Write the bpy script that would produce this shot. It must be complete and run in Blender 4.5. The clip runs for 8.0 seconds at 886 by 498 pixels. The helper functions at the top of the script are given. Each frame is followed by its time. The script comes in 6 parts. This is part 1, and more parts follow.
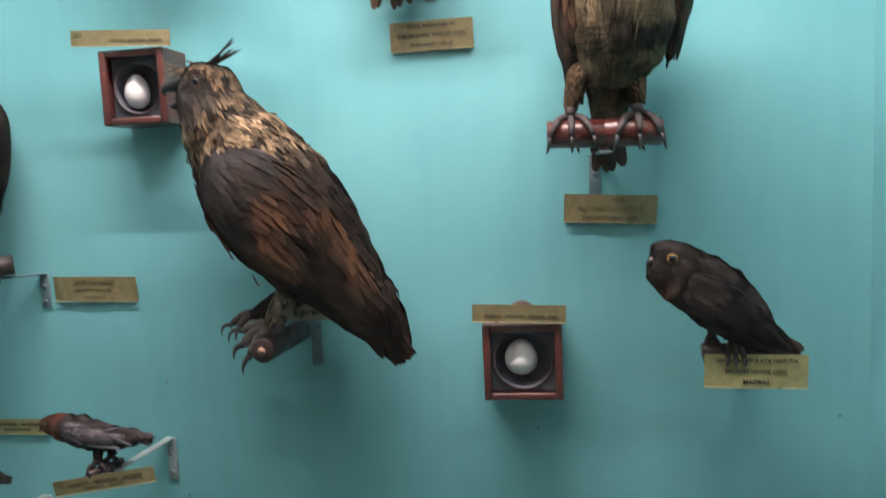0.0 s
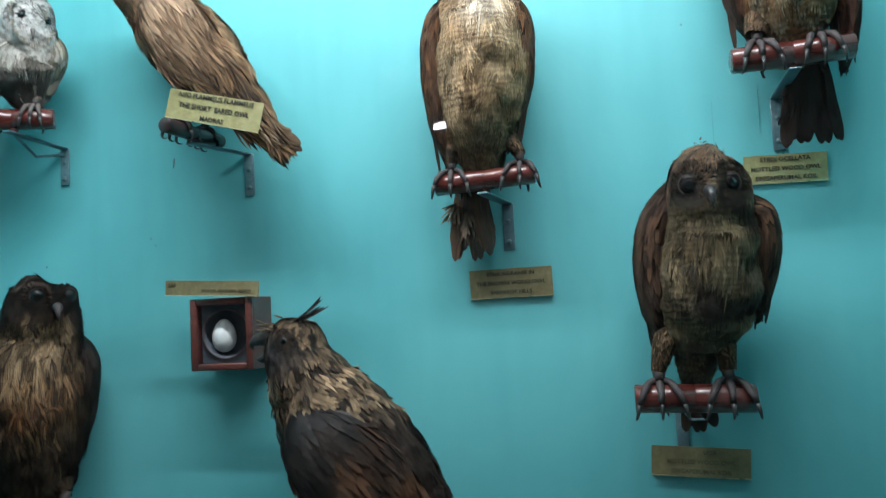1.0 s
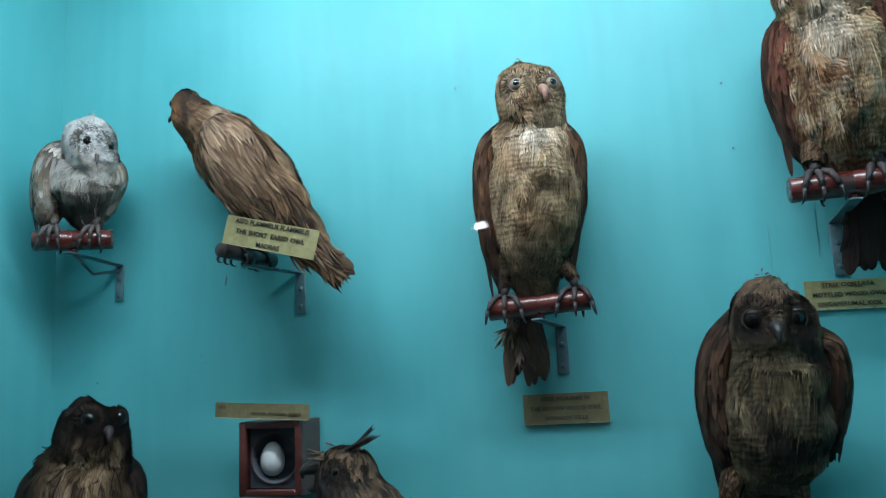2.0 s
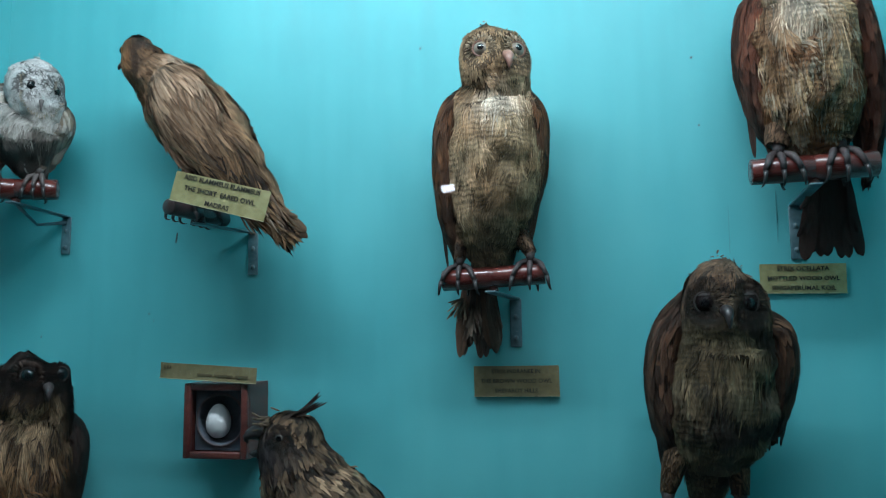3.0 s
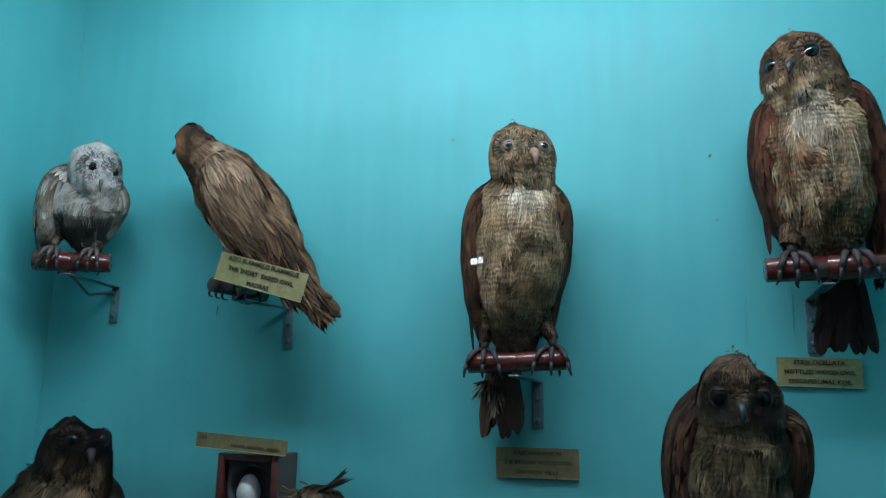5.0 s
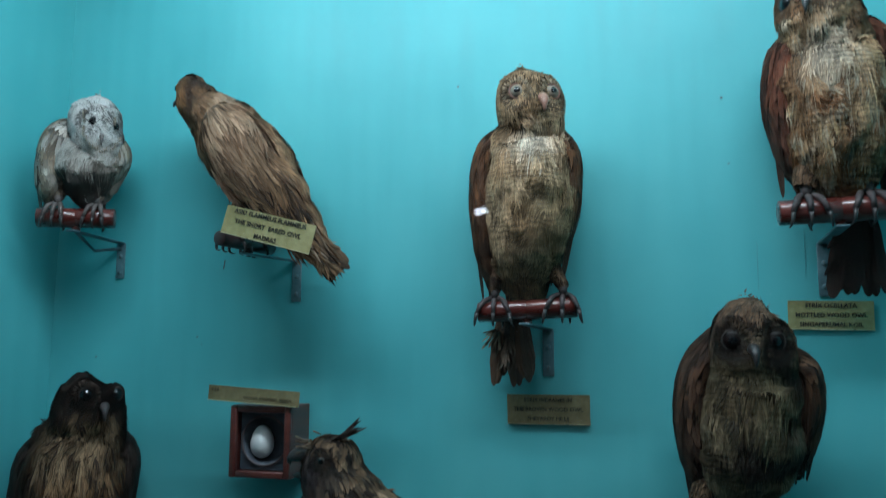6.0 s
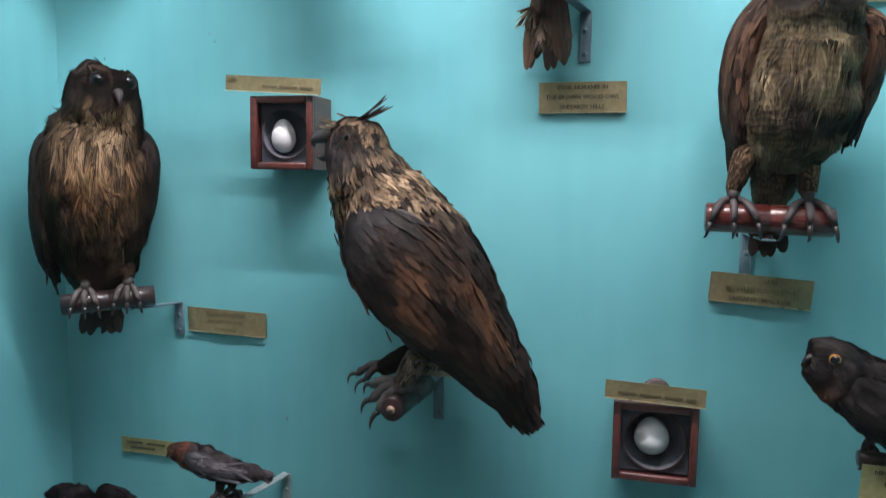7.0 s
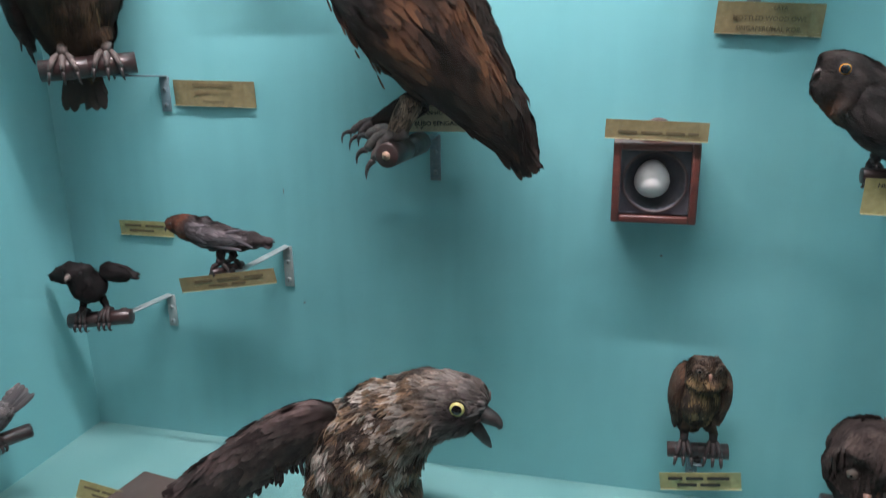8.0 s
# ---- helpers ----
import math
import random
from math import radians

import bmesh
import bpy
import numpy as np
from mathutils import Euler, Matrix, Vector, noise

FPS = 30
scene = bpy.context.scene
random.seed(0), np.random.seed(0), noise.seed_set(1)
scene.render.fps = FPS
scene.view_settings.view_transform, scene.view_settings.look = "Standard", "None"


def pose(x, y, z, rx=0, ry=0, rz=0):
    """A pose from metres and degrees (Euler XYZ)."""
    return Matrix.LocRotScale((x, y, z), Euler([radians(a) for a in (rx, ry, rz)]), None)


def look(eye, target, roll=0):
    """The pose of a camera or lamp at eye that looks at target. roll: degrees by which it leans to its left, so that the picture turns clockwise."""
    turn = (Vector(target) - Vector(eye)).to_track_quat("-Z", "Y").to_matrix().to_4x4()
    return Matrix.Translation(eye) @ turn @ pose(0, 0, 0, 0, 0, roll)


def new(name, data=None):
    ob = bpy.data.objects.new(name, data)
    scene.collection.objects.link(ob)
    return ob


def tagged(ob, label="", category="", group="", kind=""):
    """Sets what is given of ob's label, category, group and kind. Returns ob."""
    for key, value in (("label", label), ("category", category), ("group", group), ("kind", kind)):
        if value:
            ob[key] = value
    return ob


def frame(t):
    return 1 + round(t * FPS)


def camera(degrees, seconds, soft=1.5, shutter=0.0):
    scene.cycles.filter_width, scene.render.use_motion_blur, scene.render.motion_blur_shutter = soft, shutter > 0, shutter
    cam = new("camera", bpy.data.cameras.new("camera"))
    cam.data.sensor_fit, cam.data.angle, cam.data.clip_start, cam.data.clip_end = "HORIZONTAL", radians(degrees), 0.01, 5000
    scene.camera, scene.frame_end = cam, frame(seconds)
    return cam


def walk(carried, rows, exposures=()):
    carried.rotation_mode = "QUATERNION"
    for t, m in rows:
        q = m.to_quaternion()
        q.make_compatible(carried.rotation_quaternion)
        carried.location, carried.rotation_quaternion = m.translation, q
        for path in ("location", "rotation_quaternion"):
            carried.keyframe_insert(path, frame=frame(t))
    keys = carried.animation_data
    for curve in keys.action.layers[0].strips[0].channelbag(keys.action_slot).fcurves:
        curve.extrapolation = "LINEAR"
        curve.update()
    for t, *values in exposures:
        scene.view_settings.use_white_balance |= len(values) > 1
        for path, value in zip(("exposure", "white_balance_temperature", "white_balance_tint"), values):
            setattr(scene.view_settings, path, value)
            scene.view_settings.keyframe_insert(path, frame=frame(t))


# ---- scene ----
cam = camera(62.0, 8.0, soft=0.55, shutter=0.2)
PATH = [
    (0, (0.371, -1.348, 1.198), (0.081, 0.619, 0.990), -2.7),
    (0.5, (0.309, -1.356, 1.328), (-0.017, 0.617, 1.323), -1.2),
    (1, (0.324, -1.351, 1.410), (-0.078, 0.602, 1.559), -3.0),
    (1.5, (0.301, -1.356, 1.469), (-0.201, 0.558, 1.757), -3.7),
    (1.7, (0.287, -1.367, 1.483), (-0.204, 0.535, 1.859), -3.4),
    (2.8, (0.309, -1.330, 1.530), (-0.077, 0.618, 1.765), -0.8),
    (3, (0.316, -1.328, 1.524), (-0.089, 0.617, 1.757), -0.7),
    (3.5, (0.332, -1.348, 1.556), (-0.084, 0.588, 1.841), -1.2),
    (4, (0.348, -1.383, 1.603), (-0.058, 0.535, 2.000), 0.7),
    (4.5, (0.340, -1.393, 1.605), (-0.104, 0.522, 1.969), 1.4),
    (4.7, (0.337, -1.398, 1.588), (-0.123, 0.506, 1.973), 1.4),
    (5.8, (0.326, -1.399, 1.545), (-0.164, 0.501, 1.921), 1.0),
    (6, (0.318, -1.389, 1.556), (-0.165, 0.534, 1.818), 0.2),
    (6.3, (0.308, -1.369, 1.470), (-0.235, 0.550, 1.598), 0.8),
    (6.5, (0.280, -1.363, 1.431), (-0.259, 0.562, 1.471), 0.8),
    (6.8, (0.261, -1.350, 1.375), (-0.225, 0.579, 1.222), 0.6),
    (7, (0.267, -1.332, 1.308), (-0.232, 0.594, 1.102), 0.9),
    (7.3, (0.261, -1.335, 1.265), (-0.215, 0.580, 0.981), 0.4),
    (7.5, (0.267, -1.336, 1.186), (-0.230, 0.573, 0.854), 0.3),
    (8, (0.274, -1.335, 1.099), (-0.206, 0.526, 0.546), -0.9),
]
EXPOSURES = [
    (0.0, 1.42, 7600, 40), (0.5, 0.95, 6800, 32), (1.0, 0.50, 6200, 16), (1.5, 0.06, 5900, 13), (3.0, -0.20, 5650, 11), (3.5, -0.24, 5650, 12),
    (4.0, -0.54, 5650, 12), (4.5, -0.62, 5650, 12), (6.0, -0.46, 5550, 8), (6.5, 0.36, 5750, 11), (6.8, 0.80, 6300, 25), (7.0, 1.12, 6750, 35), (7.5, 1.45, 7050, 40), (8.0, 1.75, 7150, 41),
]
walk(cam, [(t, look(eye, target, roll)) for t, eye, target, roll in PATH], EXPOSURES)

# ---- measures of the glazed case (metres; the back panel is the plane y = 0) ----
LEFT, RIGHT, FRONT = -0.924, 0.915, -0.66
BASE, TOP = 0.226, 2.62
ROOM_BACK, ROOM_TOP, ROOM_LEFT, ROOM_RIGHT = -2.64, 3.3, -3.0, 3.0

# ---- light ----
world = bpy.data.worlds.new("world")
world.use_nodes = True
world.node_tree.nodes["Background"].inputs[0].default_value = (0.6, 0.75, 0.9, 1)
world.node_tree.nodes["Background"].inputs[1].default_value = 0.03
scene.world = world


def area_lamp(name, where, aim, size_x, size_y, watts, colour):
    lamp = bpy.data.lights.new(name, "AREA")
    lamp.shape, lamp.size, lamp.size_y = "RECTANGLE", size_x, size_y
    lamp.energy, lamp.color = watts, colour
    ob = new(name, lamp)
    ob.matrix_world = look(where, aim)
    return ob


# fluorescent tube behind the case's front rail
area_lamp("tube_light", (0.03, -0.60, 2.52), (0.03, 0.0, 1.55), 1.5, 0.03, 18.8, (0.95, 1.0, 0.98))
# unseen fill lamp, added above and behind the visitor to lift the birds' fronts
area_lamp("room_fill", (0.4, -2.0, ROOM_TOP - 0.06), (0.4, -2.0, 0.0), 0.58, 0.58, 0.25, (1.0, 0.95, 0.9))

# ---- materials ----


def nodes_of(name, rough=0.6, metal=0.0, spec=0.5):
    mat = bpy.data.materials.new(name)
    mat.use_nodes = True
    tree = mat.node_tree
    bsdf = tree.nodes["Principled BSDF"]
    bsdf.inputs["Roughness"].default_value = rough
    bsdf.inputs["Metallic"].default_value = metal
    bsdf.inputs["Specular IOR Level"].default_value = spec
    return mat, tree, bsdf


def add(tree, kind, **values):
    node = tree.nodes.new("ShaderNode" + kind)
    for key, value in values.items():
        if key == "op":
            node.operation = value
        elif key == "attr":
            node.attribute_name = value
        else:
            node.inputs[key.replace("_", " ")].default_value = value
    return node


def math_node(tree, op, a, b=None, c=None):
    node = tree.nodes.new("ShaderNodeMath")
    node.operation = op
    for i, v in enumerate((a, b, c)):
        if v is None:
            continue
        if isinstance(v, (int, float)):
            node.inputs[i].default_value = v
        else:
            tree.links.new(v, node.inputs[i])
    return node.outputs[0]


def ramp(tree, source, stops):
    node = tree.nodes.new("ShaderNodeValToRGB")
    while len(node.color_ramp.elements) < len(stops):
        node.color_ramp.elements.new(0.5)
    for e, (at, colour) in zip(node.color_ramp.elements, stops):
        e.position, e.color = at, (*colour, 1)
    tree.links.new(source, node.inputs[0])
    return node.outputs[0]


def noise_tex(tree, scale, detail=4.0, stretch=(1, 1, 1), coords="Object"):
    tc = tree.nodes.new("ShaderNodeTexCoord")
    mp = tree.nodes.new("ShaderNodeMapping")
    mp.inputs["Scale"].default_value = stretch
    nz = add(tree, "TexNoise", Scale=scale, Detail=detail)
    tree.links.new(tc.outputs[coords], mp.inputs[0])
    tree.links.new(mp.outputs[0], nz.inputs["Vector"])
    return nz.outputs["Fac"]


def bump(tree, bsdf, height, strength=0.2, distance=0.002):
    node = add(tree, "Bump", Strength=strength, Distance=distance)
    tree.links.new(height, node.inputs["Height"])
    tree.links.new(node.outputs[0], bsdf.inputs["Normal"])


def mixed(tree, fac, a, b):
    node = tree.nodes.new("ShaderNodeMix")
    node.data_type = "RGBA"
    for socket, v in ((node.inputs[0], fac), (node.inputs[6], a), (node.inputs[7], b)):
        if isinstance(v, tuple):
            socket.default_value = (*v, 1)
        elif isinstance(v, (int, float)):
            socket.default_value = v
        else:
            tree.links.new(v, socket)
    return node.outputs[2]


def surface(name, colours, scale, rough=0.6, metal=0.0, stretch=(1, 1, 1), bumps=0.15, fine=180.0, spec=0.5, coat=0.0):
    """Two-scale noise between the given colours, with fine relief."""
    mat, tree, bsdf = nodes_of(name, rough, metal, spec)
    big = noise_tex(tree, scale, 5.0, stretch)
    small = noise_tex(tree, fine, 3.0, stretch)
    value = math_node(tree, "MULTIPLY_ADD", small, 0.35, math_node(tree, "MULTIPLY", big, 0.75))
    n = len(colours)
    col = ramp(tree, value, [(0.3 + 0.45 * i / max(1, n - 1), c) for i, c in enumerate(colours)])
    tree.links.new(col, bsdf.inputs["Base Color"])
    tree.links.new(math_node(tree, "MULTIPLY_ADD", big, 0.25, rough - 0.12), bsdf.inputs["Roughness"])
    bump(tree, bsdf, small, bumps, 0.001)
    bsdf.inputs["Coat Weight"].default_value = coat
    bsdf.inputs["Coat Roughness"].default_value = 0.15
    return mat


def wall_paint():
    """Old teal distemper: soft patches, vertical brush streaks and runs, small specks."""
    mat, tree, bsdf = nodes_of("teal_wall_paint", 0.5, spec=0.35)
    patches = noise_tex(tree, 2.2, 4.0)
    streaks = noise_tex(tree, 9.0, 5.0, (3.2, 3.2, 0.3))
    grain = noise_tex(tree, 260.0, 3.0)
    specks = noise_tex(tree, 52.0, 1.0)
    value = math_node(tree, "ADD", math_node(tree, "MULTIPLY", patches, 0.72), math_node(tree, "MULTIPLY", streaks, 0.28))
    col = ramp(tree, value, [(0.32, (0.088, 0.368, 0.394)), (0.5, (0.112, 0.43, 0.455)), (0.68, (0.136, 0.482, 0.500))])
    spot = math_node(tree, "GREATER_THAN", specks, 0.83)
    col = mixed(tree, math_node(tree, "MULTIPLY", spot, 0.75), col, (0.03, 0.09, 0.09))
    tree.links.new(col, bsdf.inputs["Base Color"])
    tree.links.new(math_node(tree, "MULTIPLY_ADD", streaks, 0.3, 0.34), bsdf.inputs["Roughness"])
    bump(tree, bsdf, math_node(tree, "ADD", math_node(tree, "MULTIPLY", streaks, 0.8), math_node(tree, "MULTIPLY", grain, 0.25)), 0.07, 0.002)
    return mat


def plumage(name, bars=0.0, streak=0.0, bar_count=3.0, rough=0.68, ripple=0.0, contrast=1.0):
    """Feathers: the pigment of each one, with barbs, cross bars and a dark shaft along its own length."""
    mat, tree, bsdf = nodes_of(name, rough, spec=0.09)
    pig = add(tree, "Attribute", attr="pigment")
    uv = tree.nodes.new("ShaderNodeUVMap")
    uv.uv_map = "UVMap"
    sep = tree.nodes.new("ShaderNodeSeparateXYZ")
    tree.links.new(uv.outputs[0], sep.inputs[0])
    geo = tree.nodes.new("ShaderNodeNewGeometry")
    rand = geo.outputs["Random Per Island"]
    tc = tree.nodes.new("ShaderNodeCombineXYZ")
    tree.links.new(math_node(tree, "MULTIPLY", sep.outputs[0], 14.0), tc.inputs[0])
    tree.links.new(math_node(tree, "MULTIPLY", sep.outputs[1], 1.6), tc.inputs[1])
    tree.links.new(math_node(tree, "MULTIPLY", rand, 90.0), tc.inputs[2])
    barbs = add(tree, "TexNoise", Scale=1.0, Detail=3.0)
    tree.links.new(tc.outputs[0], barbs.inputs["Vector"])
    barb = barbs.outputs["Fac"]
    shade = math_node(tree, "MULTIPLY", math_node(tree, "MULTIPLY_ADD", rand, 0.36 * contrast, 0.97 - 0.18 * contrast), math_node(tree, "MULTIPLY_ADD", barb, 2.2 * contrast, 1.0 - 1.1 * contrast))
    # each blade runs from a dark root to a lighter tip
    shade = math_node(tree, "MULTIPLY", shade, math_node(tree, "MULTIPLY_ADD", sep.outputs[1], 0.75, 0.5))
    if ripple:
        wander = noise_tex(tree, 38.0, 3.0)
        place = tree.nodes.new("ShaderNodeSeparateXYZ")
        tree.links.new(tree.nodes.new("ShaderNodeTexCoord").outputs["Object"], place.inputs[0])
        phase = math_node(tree, "MULTIPLY_ADD", place.outputs[2], 6.283 / ripple, math_node(tree, "MULTIPLY", wander, 17.0))
        phase = math_node(tree, "MULTIPLY_ADD", barb, 0.8, math_node(tree, "MULTIPLY_ADD", rand, 0.5, phase))
    else:
        phase = math_node(tree, "MULTIPLY_ADD", sep.outputs[1], bar_count * 6.283, math_node(tree, "MULTIPLY", barb, 3.0))
    wave = math_node(tree, "MULTIPLY_ADD", math_node(tree, "SINE", phase), 0.5, 0.5)
    patchy = math_node(tree, "MULTIPLY_ADD", noise_tex(tree, 17.0, 2.0), 3.2, -1.1)
    patchy = math_node(tree, "MINIMUM", math_node(tree, "MAXIMUM", patchy, 0.15), 1.0)
    barred = math_node(tree, "MULTIPLY", math_node(tree, "MULTIPLY", wave, bars), patchy if ripple else 1.0)
    off = math_node(tree, "ABSOLUTE", math_node(tree, "SUBTRACT", sep.outputs[0], 0.5))
    shaft = math_node(tree, "MULTIPLY", math_node(tree, "LESS_THAN", off, 0.16), streak)
    dark = math_node(tree, "SUBTRACT", 1.0, math_node(tree, "MAXIMUM", barred, shaft))
    scale = tree.nodes.new("ShaderNodeVectorMath")
    scale.operation = "SCALE"
    tree.links.new(pig.outputs["Color"], scale.inputs[0])
    tree.links.new(math_node(tree, "MULTIPLY", shade, dark), scale.inputs["Scale"])
    tree.links.new(scale.outputs[0], bsdf.inputs["Base Color"])
    bump(tree, bsdf, barb, 0.5, 0.002)
    return mat


TEAL = wall_paint()
TEAL_BOARD = surface("teal_base_board", [(0.075, 0.255, 0.255), (0.10, 0.305, 0.30), (0.13, 0.34, 0.335)], 5.0, 0.5)
ROD = surface("varnished_red_wood", [(0.034, 0.008, 0.007), (0.08, 0.015, 0.011), (0.14, 0.028, 0.017)], 14.0, 0.28, stretch=(1, 6, 6), bumps=0.05, coat=0.5)
ROD_DARK = surface("dark_varnished_wood", [(0.012, 0.008, 0.009), (0.028, 0.015, 0.015), (0.05, 0.024, 0.022)], 14.0, 0.35, stretch=(1, 6, 6), bumps=0.05, coat=0.3)
CUT_WOOD = surface("pale_cut_wood", [(0.16, 0.09, 0.06), (0.38, 0.24, 0.17)], 60.0, 0.7)
BRACKET = surface("painted_steel", [(0.06, 0.12, 0.145), (0.11, 0.19, 0.22), (0.19, 0.29, 0.32)], 22.0, 0.42, 0.2)
BRACKET_PALE = surface("worn_galvanised_steel", [(0.15, 0.25, 0.26), (0.30, 0.38, 0.38), (0.45, 0.51, 0.50)], 30.0, 0.45, 0.3)
SCREW = surface("screw_steel", [(0.05, 0.06, 0.06), (0.2, 0.22, 0.22)], 90.0, 0.4, 0.8)
BRASS = surface("tarnished_brass_sheet", [(0.20, 0.18, 0.075), (0.34, 0.31, 0.14), (0.46, 0.42, 0.22)], 16.0, 0.46, 0.35, fine=120.0)
BRASS_DULL = surface("tarnished_and_shaded_brass", [(0.14, 0.115, 0.055), (0.23, 0.19, 0.095), (0.32, 0.27, 0.145)], 18.0, 0.5, 0.35, fine=120.0)
BRASS_EDGE = surface("bright_brass_edge", [(0.55, 0.5, 0.3), (0.75, 0.7, 0.48)], 40.0, 0.3, 0.7)
INK = surface("black_lettering", [(0.012, 0.012, 0.009), (0.03, 0.028, 0.02)], 60.0, 0.6)
INK_WORN = surface("worn_lettering", [(0.06, 0.05, 0.02), (0.13, 0.10, 0.045)], 60.0, 0.6)
MAHOGANY = surface("mahogany", [(0.036, 0.010, 0.009), (0.092, 0.024, 0.019), (0.15, 0.044, 0.031)], 12.0, 0.35, stretch=(1, 1, 7), bumps=0.08, coat=0.35)
LINING = surface("dusty_black_lining", [(0.022, 0.030, 0.040), (0.05, 0.064, 0.082), (0.09, 0.105, 0.125)], 26.0, 0.75)
RIM = surface("dusty_disc_rim", [(0.030, 0.022, 0.025), (0.075, 0.055, 0.058)], 26.0, 0.5)
EGG = surface("white_eggshell", [(0.46, 0.48, 0.48), (0.56, 0.58, 0.58), (0.63, 0.645, 0.64)], 14.0, 0.5, bumps=0.05)
HORN = surface("dark_horn", [(0.012, 0.010, 0.010), (0.026, 0.022, 0.022), (0.05, 0.042, 0.042)], 60.0, 0.4)
BEAK_PALE = surface("dull_pink_horn", [(0.12, 0.06, 0.045), (0.24, 0.12, 0.085), (0.34, 0.2, 0.14)], 60.0, 0.45)
SKIN_DARK = surface("dry_dark_foot_skin", [(0.014, 0.010, 0.010), (0.034, 0.024, 0.024), (0.068, 0.048, 0.047)], 70.0, 0.65, fine=400.0, bumps=0.5)
SKIN_PALE = surface("dry_grey_foot_skin", [(0.035, 0.029, 0.028), (0.078, 0.063, 0.058), (0.14, 0.115, 0.105)], 70.0, 0.65, fine=400.0, bumps=0.5)
WHITE_CARD = surface("white_card", [(0.7, 0.72, 0.72), (0.82, 0.84, 0.84)], 40.0, 0.7)
DARK_BOX = surface("dark_brown_board", [(0.05, 0.035, 0.03), (0.10, 0.07, 0.06)], 14.0, 0.6)
ROOM_PAINT = surface("grey_room_plaster", [(0.16, 0.17, 0.17), (0.22, 0.23, 0.23)], 3.0, 0.8)
ROOM_TILE = surface("dark_floor_tile", [(0.06, 0.06, 0.06), (0.11, 0.105, 0.1)], 4.0, 0.5)
FRAME_WOOD = surface("dark_case_wood", [(0.05, 0.025, 0.015), (0.10, 0.05, 0.03)], 10.0, 0.4, stretch=(5, 5, 1), coat=0.3)


def plain(name, colour, rough, coat=0.0):
    mat, tree, bsdf = nodes_of(name, rough)
    bsdf.inputs["Base Color"].default_value = (*colour, 1)
    bsdf.inputs["Coat Weight"].default_value = coat
    return mat


PUPIL = plain("glass_pupil", (0.004, 0.004, 0.005), 0.16, 0.4)
LID_DARK = surface("dark_eyelid", [(0.010, 0.007, 0.006), (0.026, 0.018, 0.015)], 90.0, 0.75)
LID_RUSTY = surface("rusty_eyelid", [(0.10, 0.045, 0.03), (0.18, 0.08, 0.05)], 90.0, 0.6)
IRIS_BROWN = plain("glass_iris_dark_brown", (0.008, 0.005, 0.005), 0.55)
IRIS_BROWN.node_tree.nodes["Principled BSDF"].inputs["Specular IOR Level"].default_value = 0.08
IRIS_GREY = plain("glass_iris_dusty_buff", (0.20, 0.16, 0.12), 0.3, 0.4)
IRIS_ORANGE = plain("glass_iris_orange", (0.62, 0.24, 0.02), 0.12, 1.0)
IRIS_YELLOW = plain("glass_iris_yellow", (0.50, 0.44, 0.15), 0.15, 0.6)
IRIS_BLIND = plain("dusty_eye_socket", (0.085, 0.068, 0.055), 0.6)


def pane_glass():
    mat, tree, bsdf = nodes_of("front_glass", 0.02)
    bsdf.inputs["Transmission Weight"].default_value = 1.0
    bsdf.inputs["IOR"].default_value = 1.45
    bsdf.inputs["Base Color"].default_value = (0.97, 1.0, 0.99, 1)
    return mat


GLASS = pane_glass()


def glow(name, colour, strength):
    mat, tree, bsdf = nodes_of(name, 0.5)
    bsdf.inputs["Emission Color"].default_value = (*colour, 1)
    bsdf.inputs["Emission Strength"].default_value = strength
    return mat


TUBE = glow("lit_tube", (0.93, 1.0, 0.97), 8.0)

# ---- mesh helpers ----


class Geo:
    """Vertices, faces, texture places and pigments that become one mesh."""

    def __init__(self):
        self.v, self.f, self.uv, self.col, self.slot = [], [], [], [], []

    def put(self, verts, faces, uvs=None, cols=None, slot=0):
        at = len(self.v)
        self.v.extend(tuple(p) for p in verts)
        self.f.extend(tuple(i + at for i in f) for f in faces)
        self.slot.extend([slot] * len(faces))
        self.uv.extend(uvs if uvs is not None else [(0.35, 0.5)] * len(verts))
        self.col.extend(cols if cols is not None else [(0.5, 0.5, 0.5)] * len(verts))
        return self

    def mesh(self, name, base, smooth=True):
        me = bpy.data.meshes.new(name)
        me.from_pydata([(x - base[0], y - base[1], z - base[2]) for x, y, z in self.v], [], self.f)
        loops = np.zeros(len(me.loops), dtype=np.int32)
        me.loops.foreach_get("vertex_index", loops)
        layer = me.uv_layers.new(name="UVMap")
        layer.data.foreach_set("uv", np.array(self.uv, dtype=np.float32)[loops].ravel())
        att = me.color_attributes.new("pigment", "FLOAT_COLOR", "POINT")
        rgba = np.ones((len(self.v), 4), dtype=np.float32)
        rgba[:, :3] = np.array(self.col, dtype=np.float32)
        att.data.foreach_set("color", rgba.ravel())
        me.polygons.foreach_set("material_index", np.array(self.slot, dtype=np.int32))
        if smooth:
            me.polygons.foreach_set("use_smooth", np.ones(len(me.polygons), dtype=bool))
        me.update()
        return me


def root(ob):
    while ob.parent:
        ob = ob.parent
    return ob


def part(name, geo, mats, parent, label="", smooth=True):
    """One mesh object under a thing or a part; geo is in world places."""
    me = geo.mesh(name, root(parent).location, smooth)
    for m in mats if isinstance(mats, (list, tuple)) else [mats]:
        me.materials.append(m)
    ob = new(name, me)
    ob.parent = parent
    return tagged(ob, label) if label else ob


def thing(name, where, label, category, group="", kind=""):
    ob = new(name)
    ob.location = where
    ob.empty_display_size = 0.02
    return tagged(ob, label, category, group, kind)


